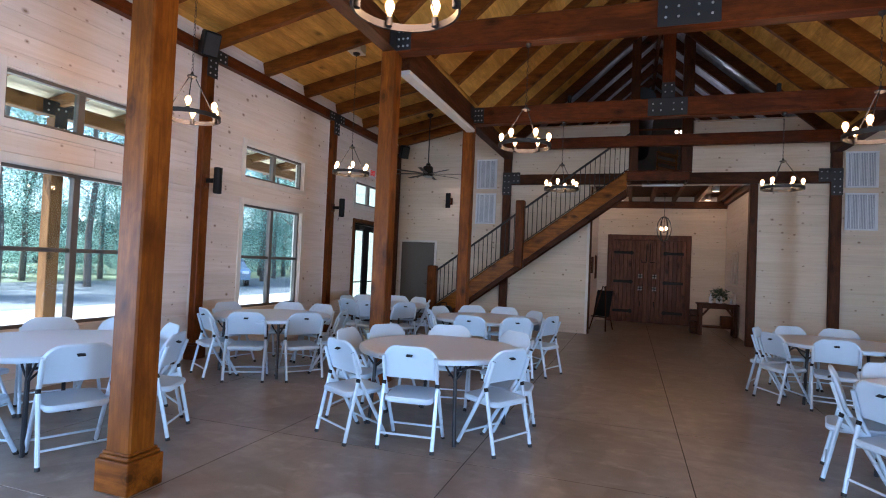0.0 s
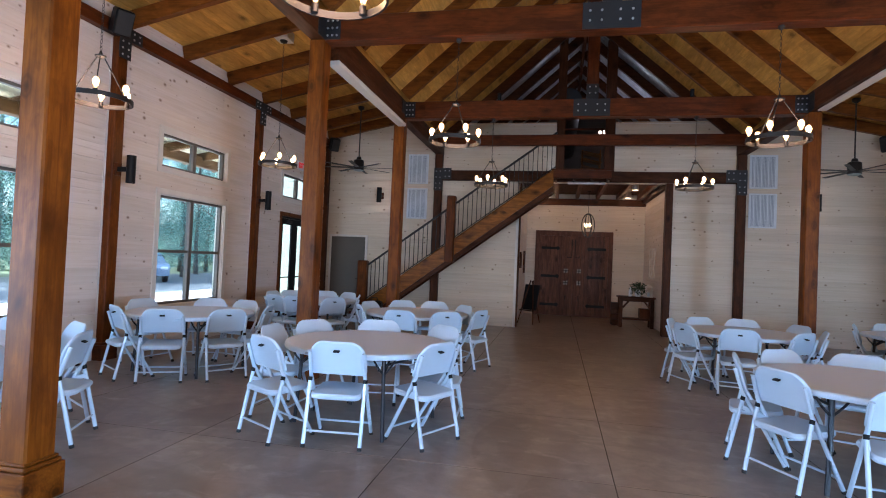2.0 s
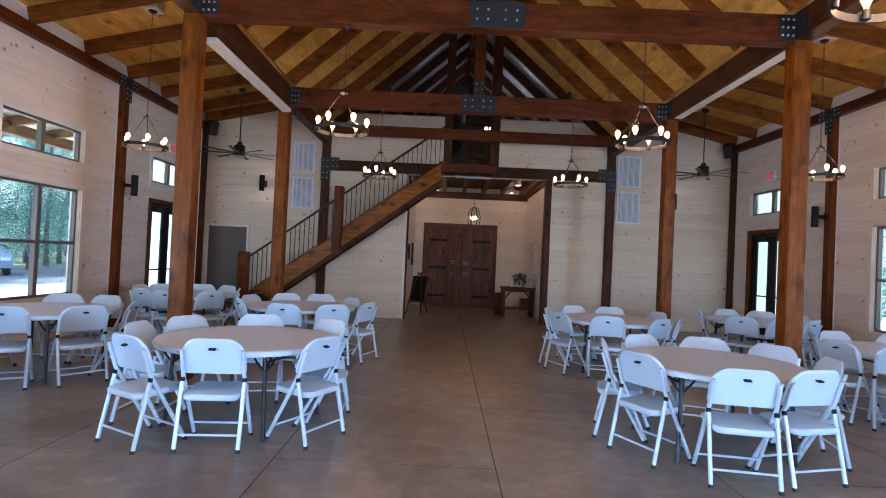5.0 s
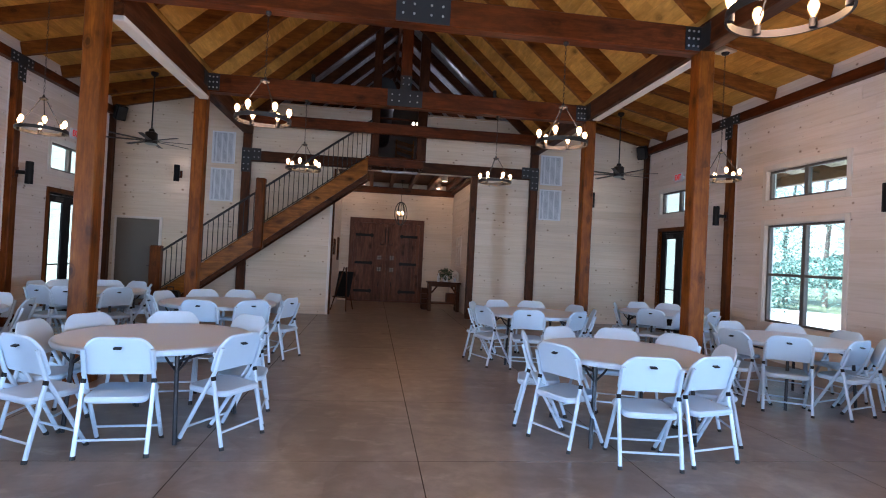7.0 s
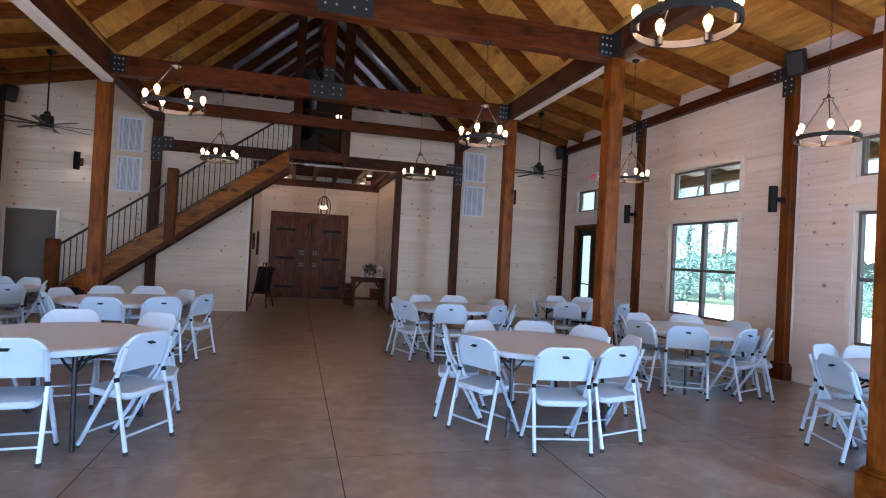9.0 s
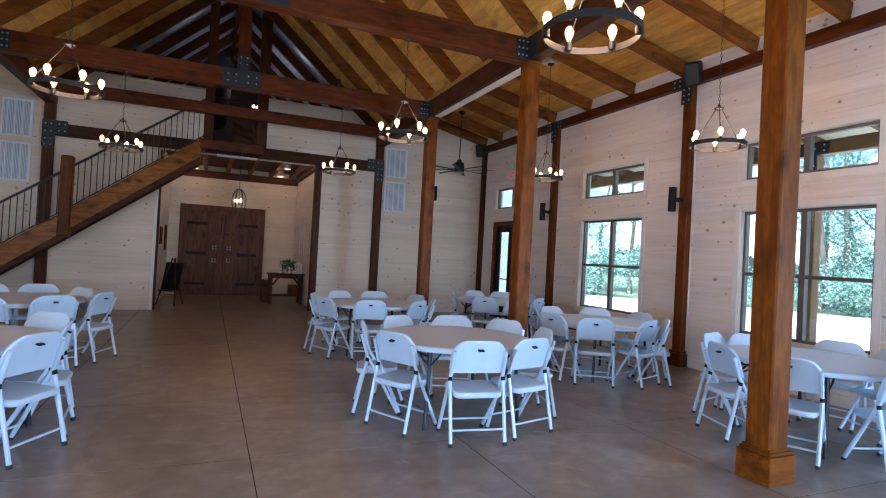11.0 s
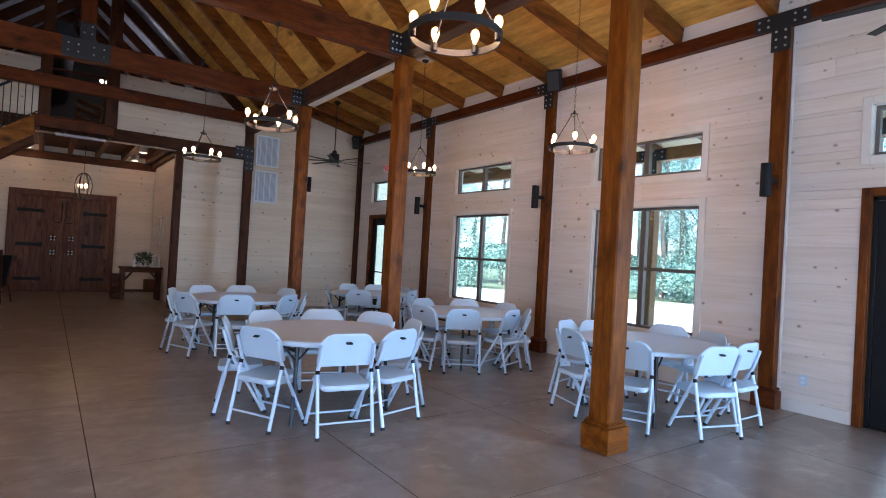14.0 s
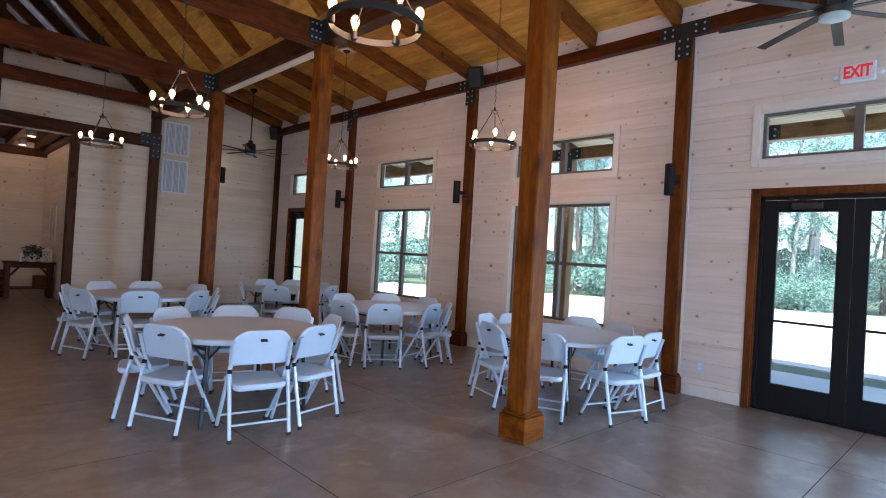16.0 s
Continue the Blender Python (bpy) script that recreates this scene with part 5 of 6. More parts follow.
recess = thing("recess_ceiling", (0, 0, 0), "dark boarded recess ceiling between dark joists", "ceiling", kind="structure")
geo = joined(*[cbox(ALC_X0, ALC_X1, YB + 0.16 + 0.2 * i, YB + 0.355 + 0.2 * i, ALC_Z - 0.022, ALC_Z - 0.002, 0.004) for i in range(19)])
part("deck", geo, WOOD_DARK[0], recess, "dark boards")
for i in range(6):
    xx = ALC_X0 + 0.3 + 0.6 * i
    part("joist", cbox(xx - 0.05, xx + 0.05, YB + 0.16, YD - 0.1, 3.6, ALC_Z - 0.024, 0.006), WOOD[1], recess)
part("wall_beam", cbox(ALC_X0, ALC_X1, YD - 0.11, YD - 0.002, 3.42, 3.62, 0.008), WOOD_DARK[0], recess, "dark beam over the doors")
part("side_beam", cbox(ALC_X1 - 0.1, ALC_X1 - 0.001, YB + 0.17, YD - 0.112, 3.5, 3.62, 0.008), WOOD_DARK[1], recess)
for x, y in ((1.44, 14.95), (1.47, 16.69), (-0.83, 16.75), (-0.83, 14.95)):
    dl = thing("downlight", (x, y, 3.59), "small bright recessed ceiling light", "downlight", "recessed lights")
    part("rim", lathe([(0.06, 0.0), (0.085, 0.0), (0.085, 0.16), (0.06, 0.16)], 20, True), WHITE_TRIM, dl)
    part("lens", lathe([(0.058, 0.004), (0.05, 0.012), (0.01, 0.013)], 16), DOWNLIGHT, dl)

lant = thing("orb_lantern", (0.29, 15.3, 2.66), "oval iron hoop lantern with candle bulbs on a rod", "lantern")
for i in range(3):
    t = math.pi * i / 3
    hoop = [(0.17 * math.cos(a) * math.cos(t), 0.17 * math.cos(a) * math.sin(t), 0.32 * math.sin(a)) for a in [math.tau * j / 28 for j in range(28)]]
    part("hoop", tube(hoop, 0.014, 6, True), IRON, lant)
part("rod", tube([(0, 0, -0.1), (0, 0, 0.93)], 0.007, 8), IRON, lant)
part("canopy", lathe([(0.01, 0.9), (0.06, 0.92), (0.06, 0.94)], 18), IRON, lant)
for i in range(4):
    t = math.tau * i / 4 + 0.4
    part("arm", tube([(0, 0, -0.09), (0.095 * math.cos(t), 0.095 * math.sin(t), -0.06)], 0.006, 6), IRON, lant)
    sb = new("bulb", BULB_MESH)
    sb.parent = lant
    sb.matrix_basis = Matrix.Translation((0.095 * math.cos(t), 0.095 * math.sin(t), -0.05)) @ Matrix.Diagonal((0.62, 0.62, 1.0, 1))
    shared("filament", CORE_MESH, sb, Matrix.Identity(4))

# console table with plant, lantern and crate
con = thing("console_table", (1.62, 15.15, 0), "rustic dark wooden console table with thick legs", "table")
part("tabletop", cbox(-0.52, 0.42, -0.22, 0.24, 0.765, 0.81, 0.01), WOOD_DARK[0], con)
for x in (-0.44, 0.34):
    for sy in (-1, 1):
        part("leg", cbox(x - 0.045, x + 0.045, sy * 0.16 - 0.04, sy * 0.16 + 0.04, 0, 0.765, 0.008), WOOD_DARK[2], con)
    part("brace", beam((x + (0.04 if x < 0 else -0.04), -0.16, 0.5), (x + (0.24 if x < 0 else -0.24), -0.16, 0.75), 0.045, 0.045), WOOD_DARK[2], con)
part("shelf", cbox(-0.395, 0.295, -0.17, 0.19, 0.2, 0.24, 0.006), WOOD_DARK[0], con)
part("rail", cbox(-0.395, 0.295, -0.18, -0.15, 0.68, 0.764, 0.005), WOOD_DARK[0], con)
box = solid("storage_box", cbox(1.66, 1.9, 15.02, 15.3, 0.24, 0.5, 0.012), WOOD_DARK[2], "dark wooden box on the console table's shelf", "box")
crate = solid("crate", joined(*[cbox(0.98, 1.2, 15.3, 15.62, 0.02 + 0.15 * i, 0.155 + 0.15 * i, 0.005) for i in range(4)], cbox(1.0, 1.18, 15.32, 15.6, 0.0, 0.03)), WOOD_DARK[0], "dark slatted wooden crate beside the console table", "crate")
pot = thing("potted_plant", (1.62, 15.18, 0.81), "bushy green plant in a glass jar on the console table", "plant")
part("jar", lathe([(0.05, 0.0), (0.075, 0.01), (0.08, 0.1), (0.055, 0.16), (0.06, 0.18)], 18), GRILLE, pot, "pale glass jar")
rng = random.Random(31)
lv, lf = [], []
for i in range(260):
    a, r, h = rng.uniform(0, math.tau), 0.22 * rng.random() ** 0.6, rng.uniform(0.16, 0.42)
    c = Vector((r * math.cos(a), r * math.sin(a), h - r * 0.5))
    m = Matrix.Translation(c) @ Euler((rng.uniform(-1, 1), rng.uniform(-1, 1), rng.uniform(0, 6.3))).to_matrix().to_4x4()
    k0 = len(lv)
    for p in ((-0.045, 0, 0), (0, -0.016, 0.004), (0.05, 0, -0.006), (0, 0.016, 0.004)):
        lv.append(tuple(m @ Vector(p)))
    lf.append((k0, k0 + 1, k0 + 2, k0 + 3))
part("foliage", (lv, lf), SAGE, pot, "grey-green leaves", False)
cl = thing("candle_lantern", (1.87, 15.08, 0.81), "white wooden candle lantern on the console table", "lantern")
for sx in (-1, 1):
    for sy in (-1, 1):
        part("upright", cbox(sx * 0.08 - 0.01, sx * 0.08 + 0.01, sy * 0.08 - 0.01, sy * 0.08 + 0.01, 0.02, 0.25, 0.002), WHITE_TRIM, cl)
    part("brace", beam((-sx * 0.08, -0.085 - 0.002 * sx, 0.03), (sx * 0.08, -0.085 - 0.002 * sx, 0.24), 0.01, 0.014), WHITE_TRIM, cl)
part("base", cbox(-0.1, 0.1, -0.1, 0.1, 0, 0.02), WHITE_TRIM, cl)
part("top", cbox(-0.1, 0.1, -0.1, 0.1, 0.25, 0.27), WHITE_TRIM, cl)
part("roof_cap", lathe([(0.09, 0.27), (0.03, 0.32), (0.02, 0.34)], 4), WHITE_TRIM, cl)
part("candle", lathe([(0.03, 0.02), (0.03, 0.13), (0.005, 0.135)], 12), PLASTIC, cl)
bt = solid("glass_bottle", lathe([(0.04, 0.0), (0.042, 0.14), (0.015, 0.19), (0.015, 0.24)], 14), GRILLE, "small pale glass bottle on the console table", "bottle")
bt.location = (1.42, 15.12, 0.81)
# window-pane ornament and wall frames
orn = thing("pane_ornament", (ALC_X1 - 0.02, 15.75, 1.28), "white old window sash hung as an ornament", "ornament")
part("sash", joined(*[cbox(-0.012, 0.012, yy - 0.018, yy + 0.018, 0, 0.84, 0.003) for yy in (-0.4, 0.0, 0.4)], *[cbox(-0.012, 0.012, -0.4, 0.4, zz - 0.018, zz + 0.018, 0.003) for zz in (0.018, 0.28, 0.55, 0.82)]), WHITE_TRIM, orn)
for y, z, h, w in ((14.75, 1.64, 0.42, 0.5), (16.3, 1.6, 0.66, 0.55)):
    fr = thing("hanging_frame", (ALC_X0 + 0.015, y, z), "dark framed picture on the recess wall", "picture", "dark frames")
    part("border", joined(cbox(-0.012, 0.02, -w / 2, w / 2, h / 2 - 0.05, h / 2), cbox(-0.012, 0.02, -w / 2, w / 2, -h / 2, -h / 2 + 0.05), cbox(-0.012, 0.02, -w / 2, -w / 2 + 0.05, -h / 2 + 0.05, h / 2 - 0.05), cbox(-0.012, 0.02, w / 2 - 0.05, w / 2, -h / 2 + 0.05, h / 2 - 0.05)), WOOD_DARK[2], fr)
    part("image", cbox(-0.012, 0.004, -w / 2 + 0.05, w / 2 - 0.05, -h / 2 + 0.05, h / 2 - 0.05, 0.001), BLACK, fr, "dark picture")

ez = thing("easel_sign", (-1.15, 14.35, 0), "dark chalkboard sign on a folding wooden easel", "sign", turn=-38)
part("board", moved(cbox(-0.24, 0.24, -0.015, 0.015, 0.0, 0.66, 0.004), pose(0, -0.04, 0.36, -12)), BLACK, ez, "black chalkboard")
part("leg", tube([(-0.26, -0.16, 0.0), (-0.04, 0.06, 1.12)], 0.016, 6), WOOD_DARK[2], ez)
part("leg", tube([(0.26, -0.16, 0.0), (0.04, 0.06, 1.12)], 0.016, 6), WOOD_DARK[2], ez)
part("leg", tube([(0.0, 0.42, 0.0), (0.0, 0.06, 1.1)], 0.016, 6), WOOD_DARK[2], ez)
part("ledge", cbox(-0.22, 0.22, -0.16, -0.07, 0.335, 0.36, 0.004), WOOD_DARK[0], ez)

# bag at the stair foot
bag = thing("black_bag", (-4.75, 12.5, 0), "black carrying case at the foot of the stair", "bag")
part("body", cbox(-0.2, 0.2, -0.12, 0.12, 0.0, 0.5, 0.05), BLACK, bag)
part("handle", tube([(-0.08, 0, 0.5), (-0.07, 0, 0.57), (0.07, 0, 0.57), (0.08, 0, 0.5)], 0.012), BLACK, bag)


# ---- small things on the walls ----
def exit_sign(at, turn):
    ob = thing("exit_sign", at, "white exit sign with red letters and two lamp heads", "sign", "exit signs", turn=turn)
    part("body", cbox(-0.15, 0.15, -0.045, 0.0, -0.1, 0.1, 0.012), GRILLE, ob, "white plastic housing")
    cu = bpy.data.curves.new("letters", "FONT")
    cu.body, cu.size, cu.extrude, cu.align_x, cu.align_y = "EXIT", 0.20, 0.002, "CENTER", "CENTER"
    cu.offset = 0.006
    cu.space_character = 0.95
    tmp = new("letters", cu)
    bpy.context.view_layer.update()
    me = bpy.data.meshes.new_from_object(tmp.evaluated_get(bpy.context.evaluated_depsgraph_get()))
    bpy.data.objects.remove(tmp)
    me.materials.clear()
    me.materials.append(EXIT_RED)
    lt = shared("letters", me, ob, pose(0, -0.047, 0, 90) @ Matrix.Diagonal((0.60, 0.85, 1, 1)))
    tagged(lt, "red letters EXIT")
    for sx in (-1, 1):
        part("lamp_head", moved(lathe([(0.012, -0.03), (0.03, -0.025), (0.032, 0.01), (0.02, 0.02)], 14), Matrix.Translation((sx * 0.185, -0.03, -0.02)) @ pose(0, 0, 0, 80)), GRILLE, ob, "small emergency lamp head")


exit_sign((W - 0.001, 0.975, 3.60), -90)
exit_sign((W - 0.001, 11.75, 3.6), -90)
exit_sign((-W + 0.001, 11.75, 3.6), 90)
out = thing("wall_outlet", (W - 0.001, 2.36, 0.365), "white double power outlet", "outlet", turn=-90)
part("cover", cbox(-0.04, 0.04, -0.008, 0.0, -0.06, 0.06, 0.003), PLASTIC, out)
part("socket", joined(cbox(-0.018, 0.018, -0.012, -0.007, 0.012, 0.042, 0.004), cbox(-0.018, 0.018, -0.012, -0.007, -0.042, -0.012, 0.004)), GRILLE, out)
for x in (-1.62, 1.62):
    cm = thing("spot_lamp", (x, ROWS[1] + 3.5, 4.46), "small black lamp on top of the tie beam", "lamp", "lamps on the tie beam")
    part("head", lathe([(0.03, 0.0), (0.035, 0.03), (0.035, 0.12), (0.02, 0.13)], 12), BLACK, cm)


# ---- porches and the grounds outside ----
PORCH_BOLT = as_mesh("bolt", cbox(-0.008, 0.008, -0.014, 0.014, -0.014, 0.014, 0.004), BOLT)
for sx in (-1, 1):
    solid("porch_slab", cbox(sx * (W + 0.17), sx * 9.7, YR - 3, YD, -0.2, -0.03, 0.01), PORCH_SLAB, "pale concrete porch slab", "porch", kind="structure")
    geo = ceiling_boards(lambda u: (sx * (W + 0.2 + u), 4.45 - 0.17 * u), YR - 3, PORCH_END, 0.0, 3.4, 0.14)
    solid("porch_ceiling", geo, PORCH_CEIL, "pale pine ceiling of the porch", "ceiling", kind="structure")
    pb = thing("porch_beam", (sx * 9.4, 0, 3.74), "golden timber beam along the porch edge", "beam", "porch beams")
    part("timber", cbox(-0.09, 0.09, YR - 3, PORCH_END, -0.12, 0.12, 0.01), WOOD_PORCH[1], pb)
    for y in (-4.4, -0.87) + ROWS + (13.3,):
        pp = thing("porch_post", (sx * 9.4, y, -0.03), "square golden timber porch post", "post", "porch posts")
        part("shaft", cbox(-0.1, 0.1, -0.1, 0.1, 0, 3.64, 0.012), WOOD_PORCH[2], pp)
        xf = -sx * 0.112
        part("bracket", joined(cbox(xf, xf + sx * 0.011, -0.3, 0.3, 3.65, 3.87, 0.003), cbox(xf, xf + sx * 0.011, -0.1, 0.1, 3.38, 3.65, 0.003)), STEEL, pp, "black steel bracket")
        for by, bz in ((-0.22, 3.71), (-0.22, 3.81), (0.22, 3.71), (0.22, 3.81), (-0.06, 3.76), (0.06, 3.76), (-0.05, 3.46), (0.05, 3.46)):
            shared("bolt", PORCH_BOLT, pp, Matrix.Translation((xf - sx * 0.004, by, bz)))
    for y in RAF:
        if YR < y < PORCH_END:
            solid("porch_rafter", beam((sx * (W + 0.18), y, 4.33), (sx * 9.9, y, 4.33 - 0.17 * 3.24), 0.09, 0.2), WOOD_PORCH[0], "golden timber porch rafter", "rafter", "porch rafters")

# boarded walls of the two wings that stand across the far ends of the porches, the porch's shade in their colour
for sx, nm in ((-1, "wall_wing_west"), (1, "wall_wing_east")):
    wing = solid(nm, cbox(sx * 6.66, sx * 11.0, 17.02, 17.2, -0.25, 6.3, 0.002), WING, "boarded wall of the wing past the porch, shade in its colour", "wall", kind="structure")
    for i in range(31):
        part("siding_board", cbox(sx * 6.66, sx * 11.02, 17.0, 17.019, -0.2 + 0.21 * i, 0.004 + 0.21 * i, 0.004), WING, wing, "", False)

ground = solid("ground", cbox(-300, 300, -300, 300, -2.0, -0.22, 0.1), GRASS, "mown grass clearing reaching into woods", "ground", kind="structure")
# stands for the sunlit strip of drive and brightens the porch ceiling
solid("road", cbox(-15.6, -10.0, -60, 90, -0.225, -0.188, 0.01), GRAVEL, "pale gravel apron added along the porch to bounce light", "road", kind="structure")
solid("road", cbox(-27, -15.6, -60, 90, -0.225, -0.19, 0.01), ASPHALT, "worn grey drive beside the hall, tree shade in its colour", "road", kind="structure")
edge = [(11.7, -60), (34, -60), (34, 2), (18, 25), (18, 90), (11.7, 90)]
solid("road", ([(x, y, z) for z in (-0.225, -0.19) for x, y in edge], [(5, 4, 3, 2, 1, 0), (6, 7, 8, 9, 10, 11)] + [(i, (i + 1) % 6, 6 + (i + 1) % 6, 6 + i) for i in range(6)]), GRAVEL, "pale gravel drive along the porch", "road", kind="structure")


def leaf_clump(seed, n, spread, size, material):
    rng = random.Random(seed)
    v, f = [], []
    centres = [Vector((rng.gauss(0, 1), rng.gauss(0, 1), rng.gauss(0, 0.8))) * spread * 0.5 for _ in range(14)]
    for _ in range(n):
        c = rng.choice(centres) + Vector((rng.gauss(0, 1), rng.gauss(0, 1), rng.gauss(0, 0.7))) * spread * 0.2
        m = Matrix.Translation(c) @ Euler((rng.uniform(-0.9, 0.9), rng.uniform(-0.9, 0.9), rng.uniform(0, 6.3))).to_matrix().to_4x4()
        s = size * rng.uniform(0.6, 1.3)
        k0 = len(v)
        for p in ((-s, 0, 0), (-0.2 * s, -0.5 * s, 0.1 * s), (s, 0, -0.1 * s), (-0.2 * s, 0.5 * s, 0.1 * s)):
            v.append(tuple(m @ Vector(p)))
        f.append((k0, k0 + 1, k0 + 2, k0 + 3))
    return v, f


def trunk_geo(seed, h, r):
    rng = random.Random(seed)
    pts = [(rng.uniform(-0.1, 0.1) * i, rng.uniform(-0.1, 0.1) * i, h * i / 5) for i in range(6)]
    v, f = tube(pts, r, 9)
    v = [(pts[i // 9][0] + (x - pts[i // 9][0]) * (1 - 0.13 * (i // 9)) * (1.25 if i // 9 == 0 else 1), pts[i // 9][1] + (y - pts[i // 9][1]) * (1 - 0.13 * (i // 9)), z) for i, (x, y, z) in enumerate(v)]
    limbs = []
    for j in range(6):
        a, z0 = rng.uniform(0, 6.28), h * rng.uniform(0.35, 0.9)
        d = rng.uniform(1.2, 2.4)
        limbs.append(tube([(0, 0, z0), (d * 0.5 * math.cos(a), d * 0.5 * math.sin(a), z0 + d * 0.25), (d * math.cos(a), d * math.sin(a), z0 + d * 0.6)], r * 0.28, 6))
    return joined((v, f), *limbs)


TREES = []
for i, (mat, h, low) in enumerate(((LEAF, 11, 1.7), (LEAF_SHADE_TONE, 13, 3.0), (LEAF, 9, 0.9), (LEAF_SHADE_TONE, 12, 2.0))):
    tr = thing("tree", (0, 0, 0), "tall broad-leaved woodland tree", "tree", "woodland trees")
    part("trunk", trunk_geo(40 + i, h, 0.15), BARK, tr)
    rng = random.Random(60 + i)
    crown = []
    clumps = 15 if i == 3 else 11
    for j in range(clumps):
        z = low + (h + 1.5 - low) * (j + rng.random()) / clumps
        a, d = rng.uniform(0, 6.28), rng.uniform(0.4, 2.6) * (1.15 - 0.5 * abs(z - h * 0.6) / h)
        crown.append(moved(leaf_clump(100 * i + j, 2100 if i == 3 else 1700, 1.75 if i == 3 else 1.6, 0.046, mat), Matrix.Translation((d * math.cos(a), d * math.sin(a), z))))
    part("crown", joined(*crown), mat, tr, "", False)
    TREES.append(tr)
shrub = thing("shrub", (0, 0, 0), "leafy undergrowth bush at the wood's edge", "shrub", "woodland shrubs")
part("crown", joined(*[moved(leaf_clump(300 + j, 900, 0.9, 0.042, LEAF), Matrix.Translation((math.cos(j * 1.3) * 0.6, math.sin(j * 1.3) * 0.6, 0.55 + 0.2 * (j % 3)))) for j in range(6)]), LEAF, shrub, "", False)


def wood_edge(sx, y):
    """How far from the hall's axis the wood begins."""
    return min(35.0, max(18.5, 37.0 - 0.85 * y)) if sx > 0 else 27.0


rng = random.Random(77)
used_tree = set()


def plant(j, x, y):
    m = pose(x, y, -0.25, 0, 0, rng.uniform(0, 360))
    if j in used_tree:
        copy_thing(TREES[j], m)
    else:
        TREES[j].matrix_basis = m
        used_tree.add(j)


for sx, count in ((-1, 60), (1, 34)):
    for i in range(count):
        y = -6 + 72 * (i + rng.random()) / count
        plant(i % 3, sx * (wood_edge(sx, y) + 1.5 + 20 * rng.random() ** 1.4), y)
# the first line of tall trees along the west drive
for i in range(15):
    plant(3, -22.5 - 2.8 * (i % 2) - rng.random(), -2 + 3.3 * i + rng.uniform(-1, 1))
for x, y in ((-18.6, 27.5), (16.5, 25.5)):
    plant(2, x, y)
# the edge of the wood across the east drive
for i, (x, y) in enumerate(((40, 9.3), (32, 2.6), (37, 11.5), (33.5, 14.2), (27, 17), (32, 18.5), (23.5, 23.5))):
    plant((0, 2)[i % 2], x, y)
for nm, x, y, r, h, seed in (("grey trunk, thick and straight,", 35.2, 7.2, 0.36, 12, 51), ("slim pale trunk", 33.1, 7.75, 0.13, 9, 52)):
    tr = thing("tree", (x, y, -0.25), "woodland tree with a " + nm + " in the sun", "tree", "woodland trees")
    part("trunk", trunk_geo(seed, h, r), BARK_PALE, tr, "pale grey bark")
    rng = random.Random(seed)
    crown = []
    for j in range(11):
        z, a, d = 4.0 + 0.72 * j, rng.uniform(0, 6.28), rng.uniform(0.8, 2.6)
        crown.append(moved(leaf_clump(700 + 20 * seed + j, 1500, 1.6, 0.05, LEAF), Matrix.Translation((d * math.cos(a), d * math.sin(a), z))))
    part("crown", joined(*crown), LEAF, tr, "", False)
n_shrub = 0
for sx, count in ((-1, 16), (1, 12)):
    for i in range(count):
        y = -4 + 62 * (i + rng.random()) / count
        back = (5.0 + 9 * rng.random()) if sx < 0 else 4 * rng.random()
        m = pose(sx * (wood_edge(sx, y) + back), y, -0.25, 0, 0, rng.uniform(0, 360))
        if n_shrub:
            copy_thing(shrub, m @ Matrix.Scale(2.0 if i % 2 else 1.3, 4))
        else:
            shrub.matrix_basis = m
        n_shrub += 1
for i, (x, y) in enumerate(((30.8, 9.6), (29.2, 12.4), (32, 7), (27, 15.2), (24.6, 18.4), (31.4, 10.6))):
    copy_thing(shrub, pose(x, y, -0.25, 0, 0, 70 * i) @ Matrix.Scale((1.7, 1.1, 1.4)[i % 3], 4))


def wood_mass(a, b, h, seed):
    """A bank of far trees along a line, with a ragged top; coloured as shaded understorey."""
    rng = random.Random(seed)
    n = int((Vector(b) - Vector(a)).length / 0.45)
    hump = [rng.uniform(-0.3, 0.3) for _ in range(n // 9 + 3)]
    v, f = [], []
    for i in range(n + 1):
        x, y = Vector(a).lerp(Vector(b), i / n)
        k, u = divmod(i / 9, 1)
        top = h * (1 + hump[int(k)] * (1 - u) + hump[int(k) + 1] * u) + rng.uniform(-0.5, 0.5)
        v += [(x, y, -0.3), (x, y, top), (x * 1.02, y * 1.02, top - 0.2), (x * 1.02, y * 1.02, -0.3)]
        if i:
            q = 4 * i
            f += [(q - 4, q, q + 1, q - 3), (q - 3, q + 1, q + 2, q - 2), (q - 2, q + 2, q + 3, q - 1)]
    return v, f


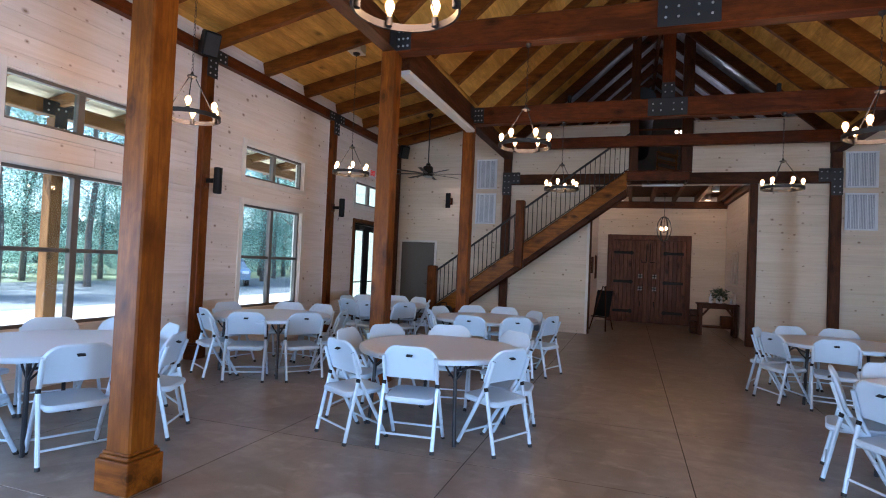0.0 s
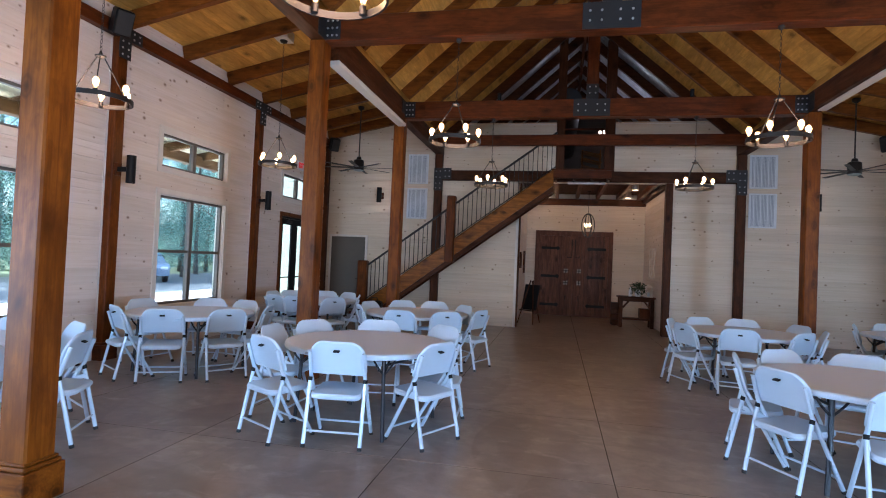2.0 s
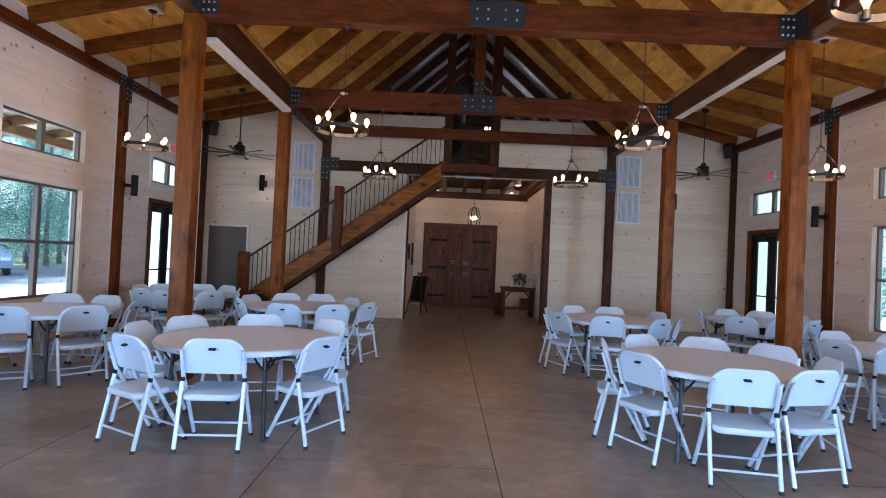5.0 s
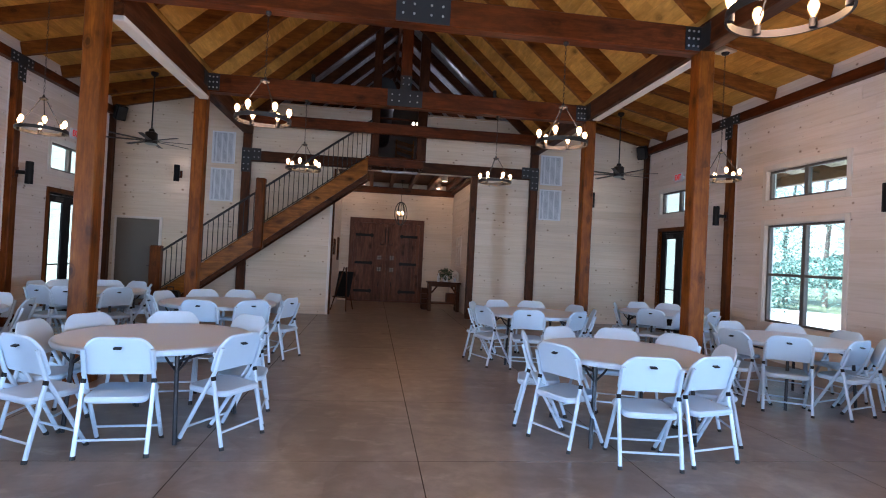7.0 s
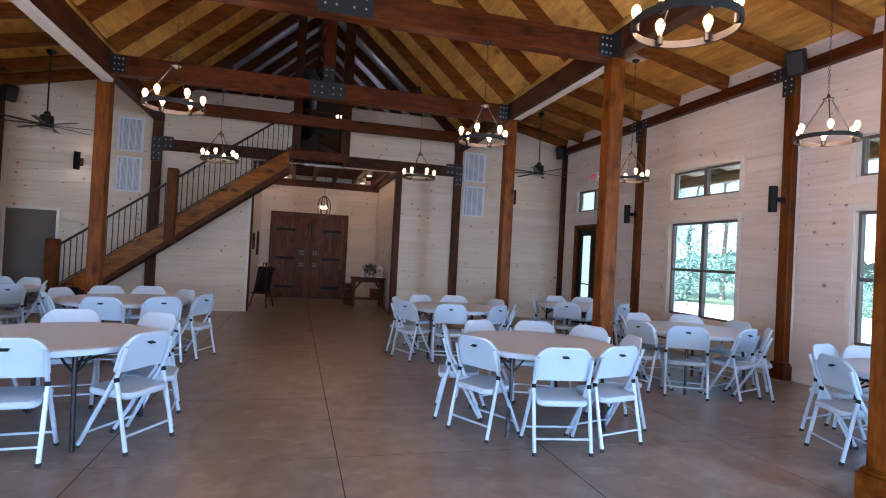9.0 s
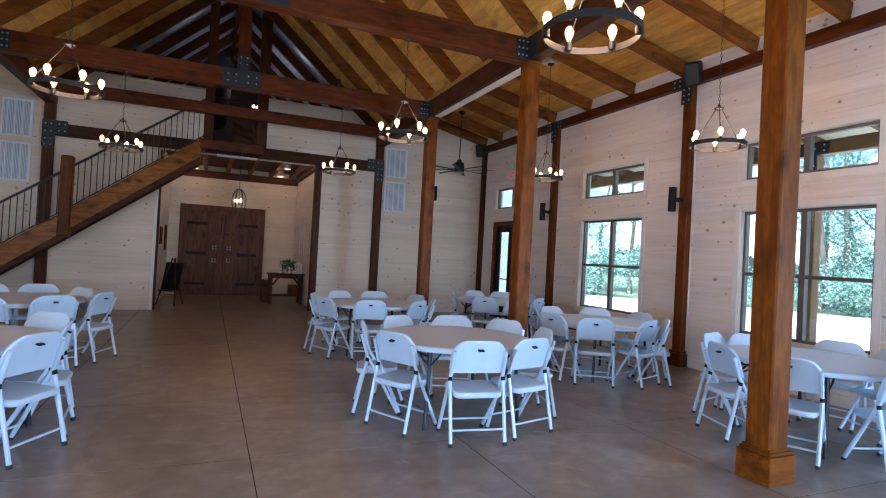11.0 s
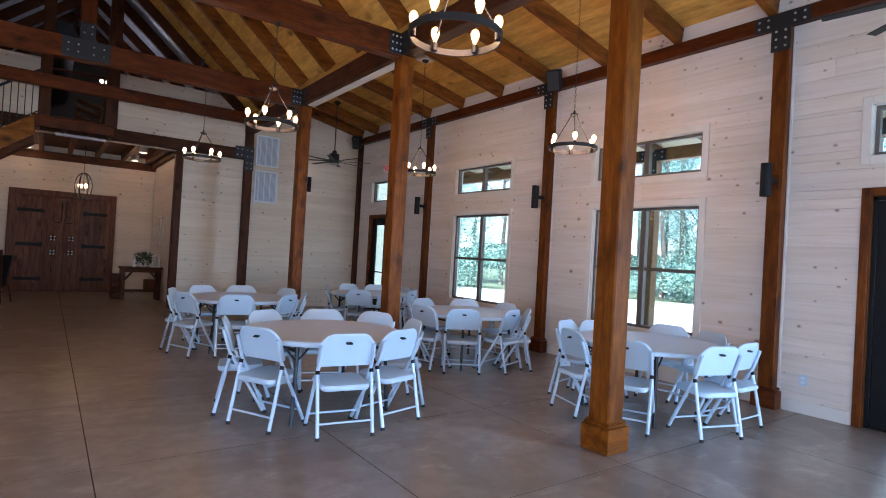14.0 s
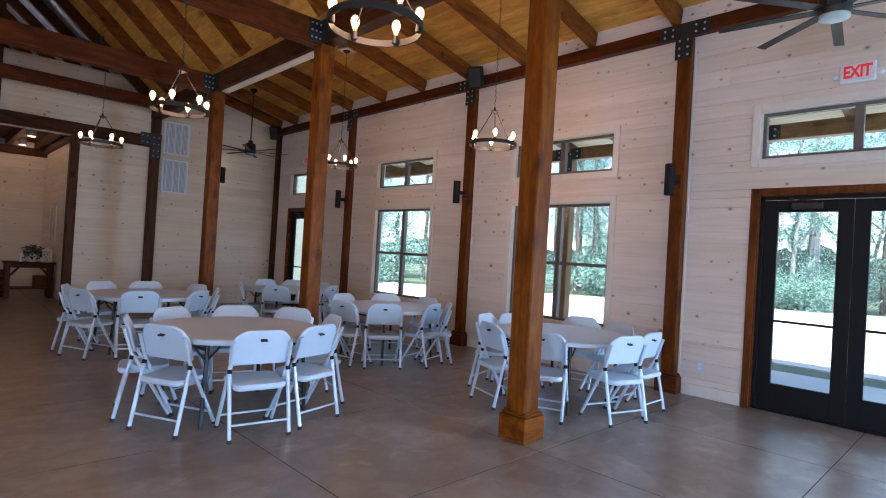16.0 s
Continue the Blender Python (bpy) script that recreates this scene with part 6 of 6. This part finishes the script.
solid("wood_backdrop", joined(wood_mass((-58, -60), (-58, 120), 6, 1), wood_mass((58, 120), (58, -60), 3.8, 2), wood_mass((-58, 120), (58, 120), 8, 3)), FAR_WOODS, "dark bank of distant woods, understorey shade in its colour", "backdrop", kind="structure")


def parked_car(at, turn):
    ob = thing("parked_car", at, "blue-grey car parked at the edge of the wood", "car", turn=turn)
    prof = [(-2.1, 0.35), (-2.15, 0.75), (-1.95, 0.95), (-1.2, 1.02), (-0.55, 1.45), (0.75, 1.5), (1.5, 1.1), (2.05, 1.0), (2.15, 0.6), (2.1, 0.35)]
    q = [(x, -0.85 + (0.12 if z > 1.2 else 0), z) for x, z in prof] + [(x, 0.85 - (0.12 if z > 1.2 else 0), z) for x, z in prof]
    n = len(prof)
    f = [tuple(range(n)), tuple(n + i for i in reversed(range(n)))] + [(i, n + i, n + (i + 1) % n, (i + 1) % n) for i in range(n)]
    part("body", (q, f), CAR, ob, "blue-grey painted body")
    part("side_window", joined(cbox(-0.75, 0.0, -0.86, 0.86, 1.05, 1.36, 0.05), cbox(0.08, 0.95, -0.86, 0.86, 1.05, 1.38, 0.05)), BLACK, ob, "dark side windows")
    for x in (-1.35, 1.3):
        for y in (-0.8, 0.8):
            w = part("tyre", moved(lathe([(0.18, -0.1), (0.31, -0.1), (0.33, -0.06), (0.33, 0.06), (0.31, 0.1), (0.18, 0.1)], 22, True), Matrix.Translation((x, y, 0.33)) @ pose(0, 0, 0, 90)), RUBBER, ob)
            part("rim", moved(lathe([(0.02, -0.09), (0.18, -0.08), (0.18, 0.08), (0.02, 0.09)], 16), Matrix.Translation((x, y, 0.33)) @ pose(0, 0, 0, 90)), BOLT, w)
    for y in (-0.6, 0.6):
        part("headlight", cbox(-2.17, -2.05, y - 0.18, y + 0.18, 0.68, 0.82, 0.03), GRILLE, ob)


CAR = plain("blue_car_paint", (0.22, 0.30, 0.38), 0.3, 0.2)
parked_car((-21.9, 25.0, -0.19), 140)

# ---- boards of the walls ----
board_wall(wall_east, gen_e, PINE[1])
board_wall(wall_west, gen_w, PINE[1])
board_wall(wall_north, gen_n, PINE[0])
board_wall(wall_entry, gen_entry, PINE[0])
board_wall(wall_entry, gen_entry_side, PINE[1])
